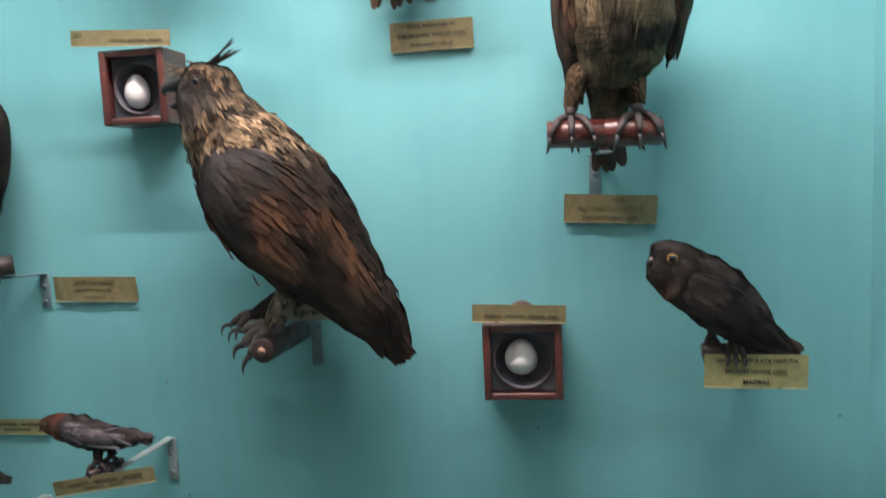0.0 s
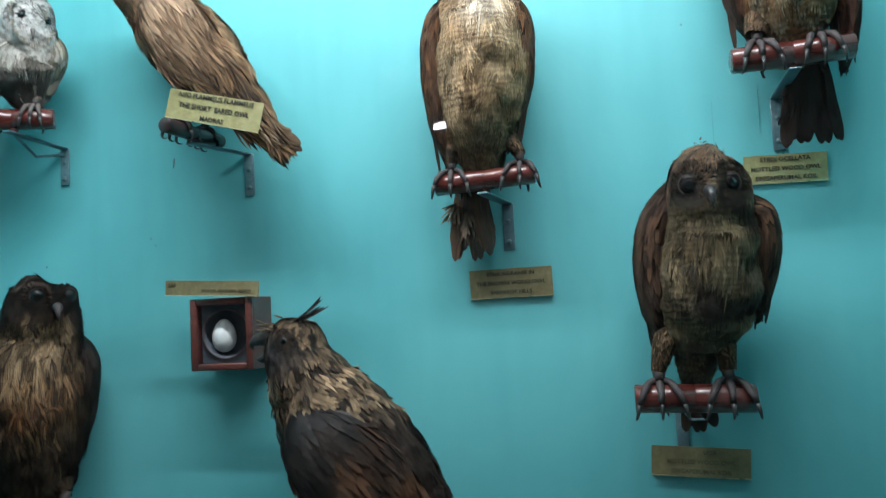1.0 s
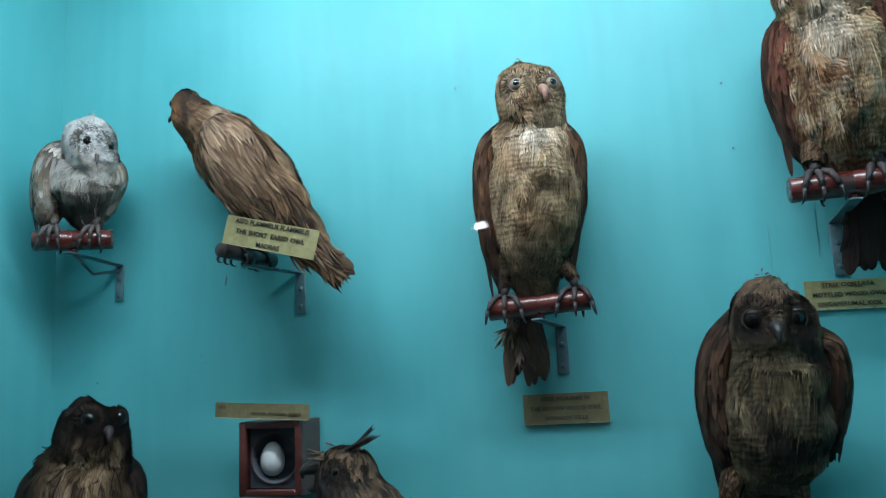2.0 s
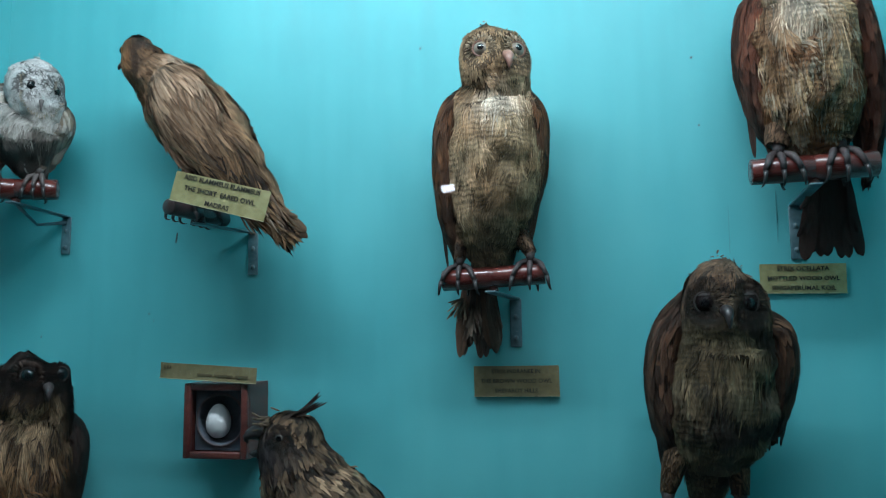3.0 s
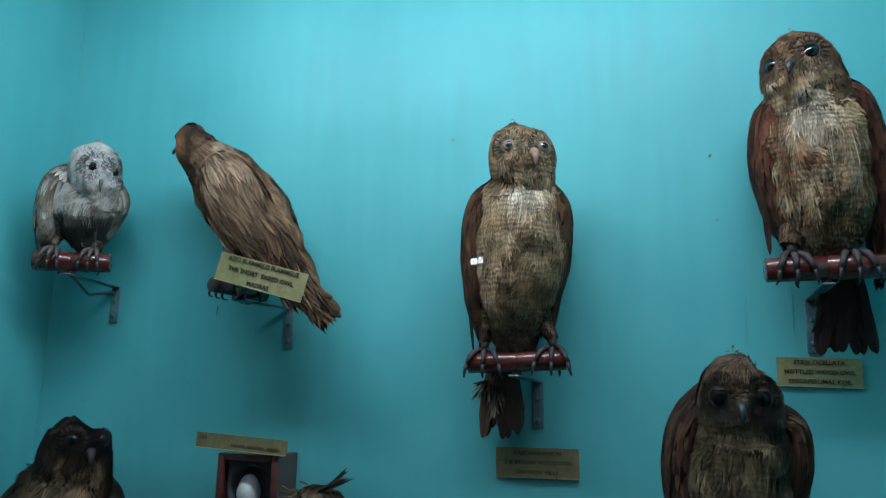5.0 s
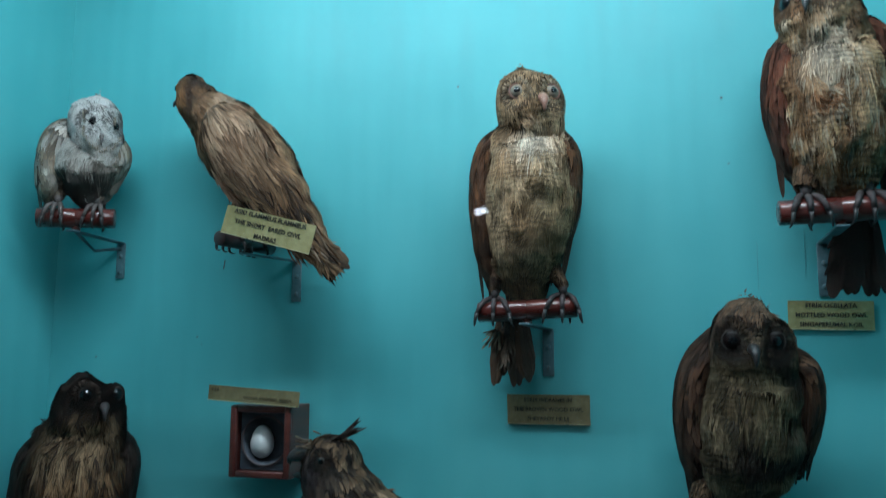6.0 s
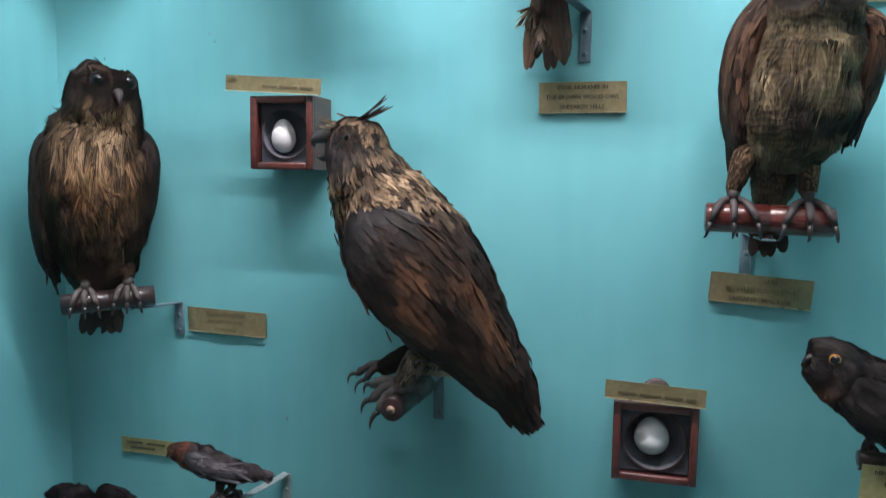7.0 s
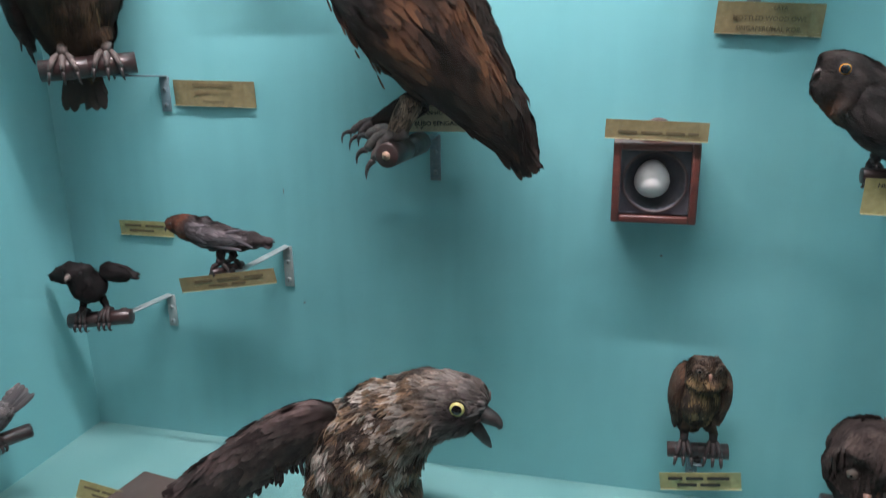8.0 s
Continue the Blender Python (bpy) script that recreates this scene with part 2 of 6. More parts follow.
def whole(name, geo, mats, label, category, group="", kind="", smooth=False):
    """A thing that is a single mesh."""
    base = geo.v[0]
    me = geo.mesh(name, base, smooth)
    for m in mats if isinstance(mats, (list, tuple)) else [mats]:
        me.materials.append(m)
    ob = new(name, me)
    ob.location = base
    return tagged(ob, label, category, group, kind)


def from_bmesh(bm, geo, slot=0):
    bm.verts.ensure_lookup_table()
    geo.put([v.co[:] for v in bm.verts], [[v.index for v in f.verts] for f in bm.faces], slot=slot)
    bm.free()
    return geo


def slab(centre, size, turn=None, bevel=0.002, geo=None, slot=0, bend=0.0, cuts=0):
    """A bevelled box; bend bows it out of its own plane (local y) along x."""
    bm = bmesh.new()
    bmesh.ops.create_cube(bm, size=1.0)
    bmesh.ops.scale(bm, vec=size, verts=bm.verts)
    if cuts:
        for i in range(1, cuts):
            bmesh.ops.bisect_plane(bm, geom=bm.verts[:] + bm.edges[:] + bm.faces[:], plane_co=(size[0] * (i / cuts - 0.5), 0, 0), plane_no=(1, 0, 0))
    elif bevel:
        bmesh.ops.bevel(bm, geom=bm.edges[:], offset=min(bevel, 0.45 * min(size)), segments=2, affect="EDGES", profile=0.5)
    if bend:
        for v in bm.verts:
            u = 2 * v.co.x / size[0]
            v.co.y += bend * (u * u - 0.4) * (0.5 - v.co.z / size[2]) * 1.3
    m = Matrix.Translation(centre) @ (turn.to_4x4() if turn else Matrix())
    bmesh.ops.transform(bm, matrix=m, verts=bm.verts)
    bm.verts.index_update()
    return from_bmesh(bm, geo or Geo(), slot)


def tube(points, radii, sides=10, geo=None, slot=0, caps=True, col=(0.5, 0.5, 0.5)):
    """A tapered round bar through the points."""
    geo = geo or Geo()
    pts = [Vector(p) for p in points]
    verts, faces = [], []
    prev = None
    for i, p in enumerate(pts):
        t = (pts[min(i + 1, len(pts) - 1)] - pts[max(i - 1, 0)]).normalized()
        ref = prev if prev else (Vector((0, 0, 1)) if abs(t.z) < 0.9 else Vector((1, 0, 0)))
        a = (ref - t * ref.dot(t)).normalized()
        b = t.cross(a)
        prev = a
        for k in range(sides):
            w = 2 * math.pi * k / sides
            verts.append(p + radii[i] * (math.cos(w) * a + math.sin(w) * b))
    for i in range(len(pts) - 1):
        for k in range(sides):
            j = (k + 1) % sides
            faces.append((i * sides + k, i * sides + j, (i + 1) * sides + j, (i + 1) * sides + k))
    if caps:
        faces.append(tuple(reversed(range(sides))))
        faces.append(tuple((len(pts) - 1) * sides + k for k in range(sides)))
    return geo.put(verts, faces, cols=[col] * len(verts), slot=slot)


def smooth_path(points, n):
    """n points of a Catmull-Rom curve through the given rows of numbers."""
    q = np.array(points, dtype=float)
    q = np.vstack([2 * q[0] - q[1], q, 2 * q[-1] - q[-2]])
    out = []
    for u in np.linspace(0, len(q) - 3 - 1e-6, n):
        i = int(u)
        w = u - i
        a, b, c, d = q[i : i + 4]
        out.append(0.5 * (2 * b + (c - a) * w + (2 * a - 5 * b + 4 * c - d) * w * w + (3 * b - a - 3 * c + d) * w**3))
    return np.array(out)


def warm(c):
    """Plumage pigments with the rusty cast of old skins; greys stay grey."""
    c = np.array(c, dtype=float)
    sat = np.clip((c.max(axis=-1) - c.min(axis=-1)) / np.maximum(c.max(axis=-1), 1e-4) / 0.4, 0, 1)[..., None]
    c = c * (1 + sat * (np.array([1.10, 0.945, 0.80]) - 1)) * 0.92
    c = c * (0.6 + 0.4 * np.clip(c.max(axis=-1, keepdims=True) / 0.13, 0, 1))
    grey = c.mean(axis=-1, keepdims=True)
    dull = 0.45 * np.clip(1.4 - c.max(axis=-1, keepdims=True) / 0.1, 0, 1)
    return c * (1 - dull) + grey * np.array([1.03, 0.99, 0.98]) * dull


class Skin:
    """A lofted form: sections (x, y, z, half width along side, half width across it)."""

    def __init__(self, sections, side, rings=90, cols=64, lumps=0.0, lean=0.0):
        g = smooth_path(sections, rings)
        g[:, 3:] -= lean * np.clip(g[:, 3:] / 0.05, 0, 1)
        g[:, 3:] = np.maximum(g[:, 3:], 0.001)
        spine = g[:, :3]
        t = np.gradient(spine, axis=0)
        t /= np.linalg.norm(t, axis=1)[:, None]
        s = np.array(side, dtype=float)
        s = s - t * (t @ s)[:, None]
        s /= np.linalg.norm(s, axis=1)[:, None]
        n = np.cross(t, s)
        w = np.linspace(0, 2 * math.pi, cols, endpoint=False)
        self.P = spine[:, None] + g[:, 3, None, None] * np.cos(w)[None, :, None] * s[:, None] + g[:, 4, None, None] * np.sin(w)[None, :, None] * n[:, None]
        out = self.P - spine[:, None]
        out = np.cos(w)[None, :, None] * s[:, None] / g[:, 3, None, None] + np.sin(w)[None, :, None] * n[:, None] / g[:, 4, None, None]
        self.N = out / np.linalg.norm(out, axis=2)[:, :, None]
        d = np.gradient(self.P, axis=0)
        self.T = d / np.maximum(np.linalg.norm(d, axis=2), 1e-9)[:, :, None]
        self.rings, self.cols = rings, cols
        if lumps:
            tuft = Vector((60, 60, 17))
            bulge = np.array([[noise.noise(Vector(p) * 26) + 0.6 * noise.noise(Vector(p) * 58) + 0.8 * noise.noise(Vector(p) * tuft) for p in row] for row in self.P])
            head = np.clip((np.linspace(0, 1, rings) - 0.22) / 0.12, 0.3, 1.0)
            self.P = self.P + self.N * (bulge * lumps * head[:, None])[:, :, None]

    def dent(self, centre, reach, depth, rim):
        """A shallow dish round the centre with a raised edge: one half of an owl's facial disc."""
        far = np.linalg.norm(self.P - np.array(centre), axis=2) / reach
        k = -depth * np.clip(1 - far**2, 0, 1) + rim * np.exp(-(((far - 1.05) / 0.22) ** 2))
        self.P = self.P + self.N * k[:, :, None]

    def shell(self, geo, colour):
        flat, nrm = self.P.reshape(-1, 3), self.N.reshape(-1, 3)
        s = np.repeat(np.linspace(0, 1, self.rings), self.cols)
        faces = []
        for i in range(self.rings - 1):
            for k in range(self.cols):
                j = (k + 1) % self.cols
                faces.append((i * self.cols + k, i * self.cols + j, (i + 1) * self.cols + j, (i + 1) * self.cols + k))
        faces.append(tuple(reversed(range(self.cols))))
        faces.append(tuple((self.rings - 1) * self.cols + k for k in range(self.cols)))
        # gap shade between the feathers put into the shell: 0.3 of the pigment
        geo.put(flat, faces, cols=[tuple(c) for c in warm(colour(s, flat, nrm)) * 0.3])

    def front(self, x, z, toward=(0, -1, 0), y=None):
        """The place on the side that faces the given way nearest to x, z, or to x, y, z."""
        ok = (self.N @ np.array(toward, dtype=float)) > 0.05
        d = (self.P[:, :, 0] - x) ** 2 + (self.P[:, :, 2] - z) ** 2 + np.where(ok, 0, 9)
        if y is not None:
            d = d + (self.P[:, :, 1] - y) ** 2
        i = np.unravel_index(np.argmin(d), d.shape)
        return Vector(self.P[i]), Vector(self.N[i])

    def feathers(self, geo, rng, count, length, width, colour, lift=0.12, spread=0.22, low=0.0, high=1.0, swirl=(), fluff=0.0, vary=1.0):
        """count small blades over the form, all lying towards its end; swirl: eyes round which they radiate."""
        area = np.linalg.norm(np.cross(np.gradient(self.P, axis=0), np.roll(self.P, -1, axis=1) - self.P), axis=2)
        rows = np.linspace(0, 1, self.rings)
        area = area * ((rows >= low) & (rows <= high))[:, None]
        pick = rng.choice(area.size, size=count, p=(area / area.sum()).ravel())
        p, n, t = self.P.reshape(-1, 3)[pick], self.N.reshape(-1, 3)[pick], self.T.reshape(-1, 3)[pick].copy()
        s = np.repeat(rows, self.cols)[pick]
        p = p + t * rng.uniform(-0.004, 0.004, (count, 1))
        side = np.cross(n, t)
        t0side = rng.normal(0, spread, count)
        clump = np.array([noise.noise(Vector(q) * 30 + Vector((5, 0, 0))) for q in p])
        knot = np.array([noise.noise(Vector(q) * 62) for q in p])
        t0side = t0side + 0.75 * clump * min(1.0, spread / 0.2)
        t = t + side * t0side[:, None]
        p = p + side * rng.uniform(-0.003, 0.003, (count, 1))
        L = length(s) if callable(length) else np.full(count, length)
        for centre, reach in swirl:
            away = p - np.array(centre)
            far = np.linalg.norm(away, axis=1)
            k = np.clip(1.6 * (1 - far / reach), 0, 1)[:, None]
            t = t * (1 - k) + k * away / np.maximum(far, 1e-4)[:, None]
            L = L * (1 - 0.45 * k[:, 0])
        t = t - n * (t * n).sum(1)[:, None]
        t /= np.maximum(np.linalg.norm(t, axis=1), 1e-6)[:, None]
        side = np.cross(n, t)
        L = L * rng.uniform(0.65, 1.3, count) * (1 - 0.55 * np.clip((s - 0.72) / 0.28, 0, 1))
        W = (width(s) if callable(width) else np.full(count, width)) * rng.uniform(0.7, 1.25, count)
        c = warm(colour(s, p, n)) * (1 + vary * rng.uniform(-0.2, 0.2, (count, 1))) * (1 + 0.78 * vary * np.clip(knot + 0.5 * clump, -0.8, 0.8))[:, None]
        up = lift * rng.uniform(0.3, 1.5, count) + fluff * (rng.uniform(0, 1, count) ** 3 + 0.7 * np.clip(knot, 0, 1))
        verts, uvs, cols, faces = [], [], [], []
        outline = ((0.0, 0.55, 0.0), (0.38, 1.0, 0.75), (0.78, 0.72, 1.0), (1.0, 0.0, 0.92))
        sink = rng.uniform(0.0, 0.0012, count)
        step = np.maximum(np.linalg.norm(np.gradient(self.P, axis=0), axis=2).reshape(-1)[pick], 1e-5)
        ring, spoke = pick // self.cols, pick % self.cols
        loose = np.ones((count, 1))
        for centre, reach in swirl:
            loose = loose * np.clip(2.2 * np.linalg.norm(p - np.array(centre), axis=1) / reach - 0.9, 0, 1)[:, None]
        for v, wide, rise in outline:
            straight = p + t * (L * v)[:, None] + n * (L * up * rise - sink)[:, None]
            at = np.minimum(ring + np.round(L * v / step).astype(int), self.rings - 1)
            beyond = np.maximum(L * v - (at - ring) * step - 0.5 * step, 0)[:, None]
            drift = side * ((t0side * L * v)[:, None])
            follow = self.P[at, spoke] + drift + t * beyond + self.N[at, spoke] * (L * up * rise - sink)[:, None]
            mid = straight * (1 - loose) + follow * loose
            if wide:
                for sign in (-1, 1):
                    verts.append(mid + sign * side * (0.5 * W * wide)[:, None])
                    uvs.append((0.5 + 0.5 * sign * wide, v))
            else:
                verts.append(mid)
                uvs.append((0.5, v))
        at = np.arange(count) * 7
        stack = np.stack(verts, axis=1).reshape(-1, 3)
        base = len(geo.v)
        geo.v.extend(map(tuple, stack))
        geo.uv.extend(uvs * count)
        geo.col.extend(map(tuple, np.repeat(np.clip(c, 0.002, 0.9), 7, axis=0)))
        for a in at + base:
            a = int(a)
            geo.f.extend(((a, a + 1, a + 3, a + 2), (a + 2, a + 3, a + 5, a + 4), (a + 4, a + 5, a + 6)))
        geo.slot.extend([0] * (3 * count))


def blade(geo, start, way, normal, length, width, colour, bow=0.0, slot=0):
    """One long flight or tail feather with a raised shaft and a rounded end."""
    start, way, normal = Vector(start), Vector(way).normalized(), Vector(normal).normalized()
    side = way.cross(normal).normalized()
    normal = side.cross(way)
    rows = ((0, 0.35), (0.25, 0.8), (0.6, 1.0), (0.85, 0.9), (0.96, 0.55), (1.0, 0.15))
    verts, uvs = [], []
    for v, w in rows:
        mid = start + way * length * v + normal * (bow * length * v * v)
        for k, h in ((-1, 0.0), (0, 0.0016), (1, 0.0)):
            verts.append(mid + side * (0.5 * width * w * k) + normal * h)
            uvs.append((0.5 + 0.5 * k, v))
    faces = [(3 * i + k, 3 * i + k + 1, 3 * i + k + 4, 3 * i + k + 3) for i in range(len(rows) - 1) for k in (0, 1)]
    geo.put(verts, faces, uvs, [tuple(colour)] * len(verts), slot)


def tint(rng_colours, p, scale=30.0, seed=0.0):
    """Pigments that drift between two colours in patches over the places p."""
    a, b = np.array(rng_colours[0]), np.array(rng_colours[1])
    k = np.array([noise.noise(Vector((x * scale, y * scale, z * scale + seed))) for x, y, z in p])
    k = np.clip(0.5 + 1.5 * k, 0, 1)[:, None]
    return a * (1 - k) + b * k


def ragged(p, reach=0.012):
    """Heights with an uneven edge, for plumage zones that run into one another."""
    return p[:, 2] + reach * np.array([noise.noise(Vector(q) * 55) + 0.5 * noise.noise(Vector(q) * 130) for q in p])


def blend(k, a, b):
    k = np.clip(k, 0, 1)[:, None]
    return a * (1 - k) + b * k


def eye_ball(owner, where, facing, radius, iris, lid_colour, pupil_share=0.5, lid=True, hood=None):
    """A glass eye set in the head, with its dark pupil, and the lid round it."""
    w = Vector(facing).normalized()
    a = w.orthogonal().normalized()
    b = w.cross(a)
    geo = Geo()
    verts, faces, slots = [], [], []
    rings, sides = 9, 20
    for i in range(rings + 1):
        ang = math.pi * 0.62 * i / rings
        for k in range(sides):
            q = 2 * math.pi * k / sides
            verts.append(Vector(where) + radius * (math.cos(ang) * w + math.sin(ang) * (math.cos(q) * a + math.sin(q) * b)))
    geo.put(verts, [])
    for i in range(rings):
        inner = 0.62 * 180 * (i + 0.5) / rings < 90 * pupil_share
        for k in range(sides):
            j = (k + 1) % sides
            geo.f.append((i * sides + k, i * sides + j, (i + 1) * sides + j, (i + 1) * sides + k))
            geo.slot.append(0 if inner else 1)
    eye = part("eye", geo, [PUPIL, iris], owner)
    if lid:
        rim = Geo()
        pts = []
        n = 22
        base = Vector(where) + w * radius * 0.42
        for k in range(n + 1):
            q = 2 * math.pi * k / n
            pts.append(base + radius * 1.02 * (math.cos(q) * a + math.sin(q) * b))
        tube(pts, [radius * 0.13] * len(pts), 6, rim, caps=False)
        part("eyelid", rim, lid_colour, eye)
    if hood is not None:
        across = w.cross(Vector((0, 0, 1))).normalized()
        over = across.cross(w)
        cap, cells = [], []
        for i in range(9):
            e = radians(hood + (100 - hood) * i / 8)
            for k in range(13):
                z = radians(-88 + 176 * k / 12)
                cap.append(Vector(where) + radius * 1.1 * (math.cos(e) * (math.cos(z) * w + math.sin(z) * across) + math.sin(e) * over))
        for i in range(8):
            for k in range(12):
                cells.append((13 * i + k, 13 * i + k + 1, 13 * i + k + 14, 13 * i + k + 13))
        shade = Geo()
        shade.put(cap, cells)
        part("brow", shade, lid_colour, eye, "dark drooping upper eyelid")
    return eye


def hooked_beak(owner, root_at, out, length, thick, mat, drop=1.0, name="beak"):
    """A down-curved bill that tapers to a hook."""
    out = Vector(out).normalized()
    pts, rad = [], []
    for i in range(8):
        u = i / 7
        pts.append(Vector(root_at) + out * length * (math.sin(u * 1.9) * 0.75) + Vector((0, 0, -1)) * length * drop * (u * u * 0.95))
        rad.append(thick * (1 - u) ** 0.7 + 0.0006)
    return part(name, tube(pts, rad, 10), mat, owner)


def foot(owner, ankle, grip, across, forward, rod_radius, mat, spread=0.014, claw=0.016, thick=1.0):
    """Three toes over the front of a rod and one behind, each with a curved claw; grip is on the rod's axis."""
    across, forward, up = Vector(across).normalized(), Vector(forward).normalized(), Vector((0, 0, 1))
    grip, ankle = Vector(grip), Vector(ankle)
    ball = grip + up * (rod_radius + 0.006)
    geo, nails = Geo(), []
    tube([ankle, (ankle + ball) / 2 + forward * 0.002, ball], [0.0080 * thick, 0.0072 * thick, 0.0076 * thick], 10, geo)
    for k, way in ((-1, forward), (0, forward), (1, forward), (0.3, -forward)):
        shift = across * spread * k
        r = rod_radius + 0.0042
        pts = [ball + shift * 0.2]
        for ang in (12, 40, 70, 100):
            q = math.radians(ang)
            pts.append(grip + shift * (0.6 + ang / 110) + way * r * math.sin(q) + up * r * math.cos(q))
        tube(pts, [r0 * thick for r0 in (0.0056, 0.0042, 0.0050, 0.0040, 0.0037)], 8, geo)
        tip = []
        for i in range(6):
            u = i / 5
            q = math.radians(100 + 48 * u)
            rr = r + 0.008 * math.sin(u * 3.0)
            tip.append(grip + shift * (1.5 + 0.35 * u) + way * rr * math.sin(q) + up * (rr * math.cos(q) - claw * 0.25 * u))
        tube(tip, [0.0036 * (1 - i / 5) ** 0.8 + 0.0004 for i in range(6)], 7, g := Geo())
        nails.append(g)
    f = part("foot", geo, mat, owner)
    for g in nails:
        part("claw", g, HORN, f)
    return f

# ---- the case and the room ----


def block(name, lo, hi, mat, label, category="wall", kind="structure"):
    c = [(a + b) / 2 for a, b in zip(lo, hi)]
    s = [b - a for a, b in zip(lo, hi)]
    return whole(name, slab(c, s, bevel=0.0), mat, label, category, kind=kind)


block("wall_back", (LEFT - 0.03, 0.0, BASE - 0.15), (RIGHT + 0.03, 0.03, TOP + 0.05), TEAL, "teal painted back panel of the display case")
block("wall_left", (LEFT - 0.03, FRONT, BASE - 0.15), (LEFT, 0.0, TOP + 0.05), TEAL, "teal painted side panel of the display case")
block("wall_right", (RIGHT, FRONT, BASE - 0.15), (RIGHT + 0.03, 0.0, TOP + 0.05), TEAL, "teal painted side panel of the display case")
block("case_floor", (LEFT, FRONT, BASE - 0.03), (RIGHT, 0.0, BASE), TEAL_BOARD, "pale teal base board of the display case", "floor")
block("case_ceiling", (LEFT, FRONT, TOP), (RIGHT, 0.0, TOP + 0.03), TEAL, "teal top board of the display case", "ceiling")
pane = block("front_glass", (LEFT + 0.02, FRONT - 0.046, BASE + 0.0), (RIGHT - 0.02, FRONT - 0.04, TOP - 0.10), GLASS, "clear glass front of the display case", "glass")
pane.visible_shadow = False

front = thing("case_front", (LEFT, FRONT - 0.05, BASE), "dark wooden front frame of the display case", "frame", kind="structure")
for x in (LEFT - 0.005, RIGHT + 0.005):
    part("post", slab((x, FRONT - 0.043, 1.33), (0.05, 0.085, 2.62), bevel=0.006), FRAME_WOOD, front)
part("top_rail", slab((0, FRONT - 0.043, TOP - 0.05), (RIGHT - LEFT - 0.045, 0.085, 0.10), bevel=0.006), FRAME_WOOD, front)
part("bottom_rail", slab((0, FRONT - 0.043, BASE - 0.10), (RIGHT - LEFT - 0.045, 0.085, 0.18), bevel=0.006), FRAME_WOOD, front)

fixture = thing("tube_fitting", (0.0, -0.62, 2.52), "white fluorescent tube fitting under the case top", "lamp")
part("tube", tube([(-0.76, -0.625, 2.535), (0.76, -0.625, 2.535)], [0.012, 0.012], 12), TUBE, fixture, "lit tube")
part("batten", slab((0.0, -0.632, 2.575), (1.60, 0.04, 0.045), bevel=0.004), WHITE_CARD, fixture)

block("floor", (ROOM_LEFT, ROOM_BACK, -0.05), (ROOM_RIGHT, 0.3, 0.0), ROOM_TILE, "dark tiled museum floor", "floor")
block("ceiling", (ROOM_LEFT, ROOM_BACK, ROOM_TOP), (ROOM_RIGHT, 0.3, ROOM_TOP + 0.05), ROOM_PAINT, "grey plastered museum ceiling", "ceiling")
# added glowing panel at the fill lamp's place, out of view
panel = thing("fill_panel", (0.4, -2.0, ROOM_TOP), "unseen square white fill light added under the museum ceiling", "lamp")
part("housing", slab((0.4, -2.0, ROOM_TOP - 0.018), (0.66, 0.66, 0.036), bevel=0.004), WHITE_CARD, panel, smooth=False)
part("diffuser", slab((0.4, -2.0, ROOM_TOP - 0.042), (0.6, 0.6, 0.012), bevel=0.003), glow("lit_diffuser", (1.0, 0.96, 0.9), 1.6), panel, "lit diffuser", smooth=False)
block("wall_east", (ROOM_RIGHT, ROOM_BACK, 0), (ROOM_RIGHT + 0.1, 0.3, ROOM_TOP), ROOM_PAINT, "grey plastered museum wall")
block("wall_west", (ROOM_LEFT - 0.1, ROOM_BACK, 0), (ROOM_LEFT, 0.3, ROOM_TOP), ROOM_PAINT, "grey plastered museum wall")
block("wall_north", (ROOM_LEFT, 0.3, 0), (ROOM_RIGHT, 0.4, ROOM_TOP), ROOM_PAINT, "grey plastered museum wall behind the case")
block("wall_south", (ROOM_LEFT, ROOM_BACK - 0.1, 0), (ROOM_RIGHT, ROOM_BACK, ROOM_TOP), ROOM_PAINT, "grey plastered museum wall")

lamp = thing("wall_lamp", (-0.177, ROOM_BACK, 2.031), "small bright white lamp on the museum wall behind the visitor", "lamp")
part("housing", slab((-0.177, ROOM_BACK + 0.045, 2.031), (0.075, 0.09, 0.05), bevel=0.004), DARK_BOX, lamp, smooth=False)
part("lens", slab((-0.177, ROOM_BACK + 0.094, 2.031), (0.044, 0.008, 0.023), Euler((0, radians(-10), 0)).to_matrix(), 0.002), glow("lit_lens", (0.95, 0.98, 1.0), 34.0), lamp, "lit lens", smooth=False)

# ---- perches, brackets and plates ----


def lettering(owner, lines, centre, turn, size, ink, spacing=1.5, stand=0.0016):
    """Printed lines on a plate, as flat raised letters."""
    for i, (words, share) in enumerate(lines):
        cu = bpy.data.curves.new("lettering", "FONT")
        cu.body, cu.size, cu.align_x, cu.align_y = words, size * share, "CENTER", "CENTER"
        cu.extrude = 0.0002
        cu.resolution_u = 2
        cu.offset = size * 0.018
        tmp = new("lettering", cu)
        dg = bpy.context.evaluated_depsgraph_get()
        me = bpy.data.meshes.new_from_object(tmp.evaluated_get(dg))
        bpy.data.objects.remove(tmp)
        wide = max(v.co.x for v in me.vertices) - min(v.co.x for v in me.vertices)
        m = Matrix.Translation(Vector(centre) - root(owner).location) @ turn.to_4x4() @ Matrix.Translation((0, -stand, -size * spacing * (i - (len(lines) - 1) / 2))) @ Matrix.Rotation(math.pi / 2, 4, "X")
        me.transform(m)
        me.materials.clear()
        me.materials.append(ink)
        ob = new("lettering", me)
        ob.parent = owner


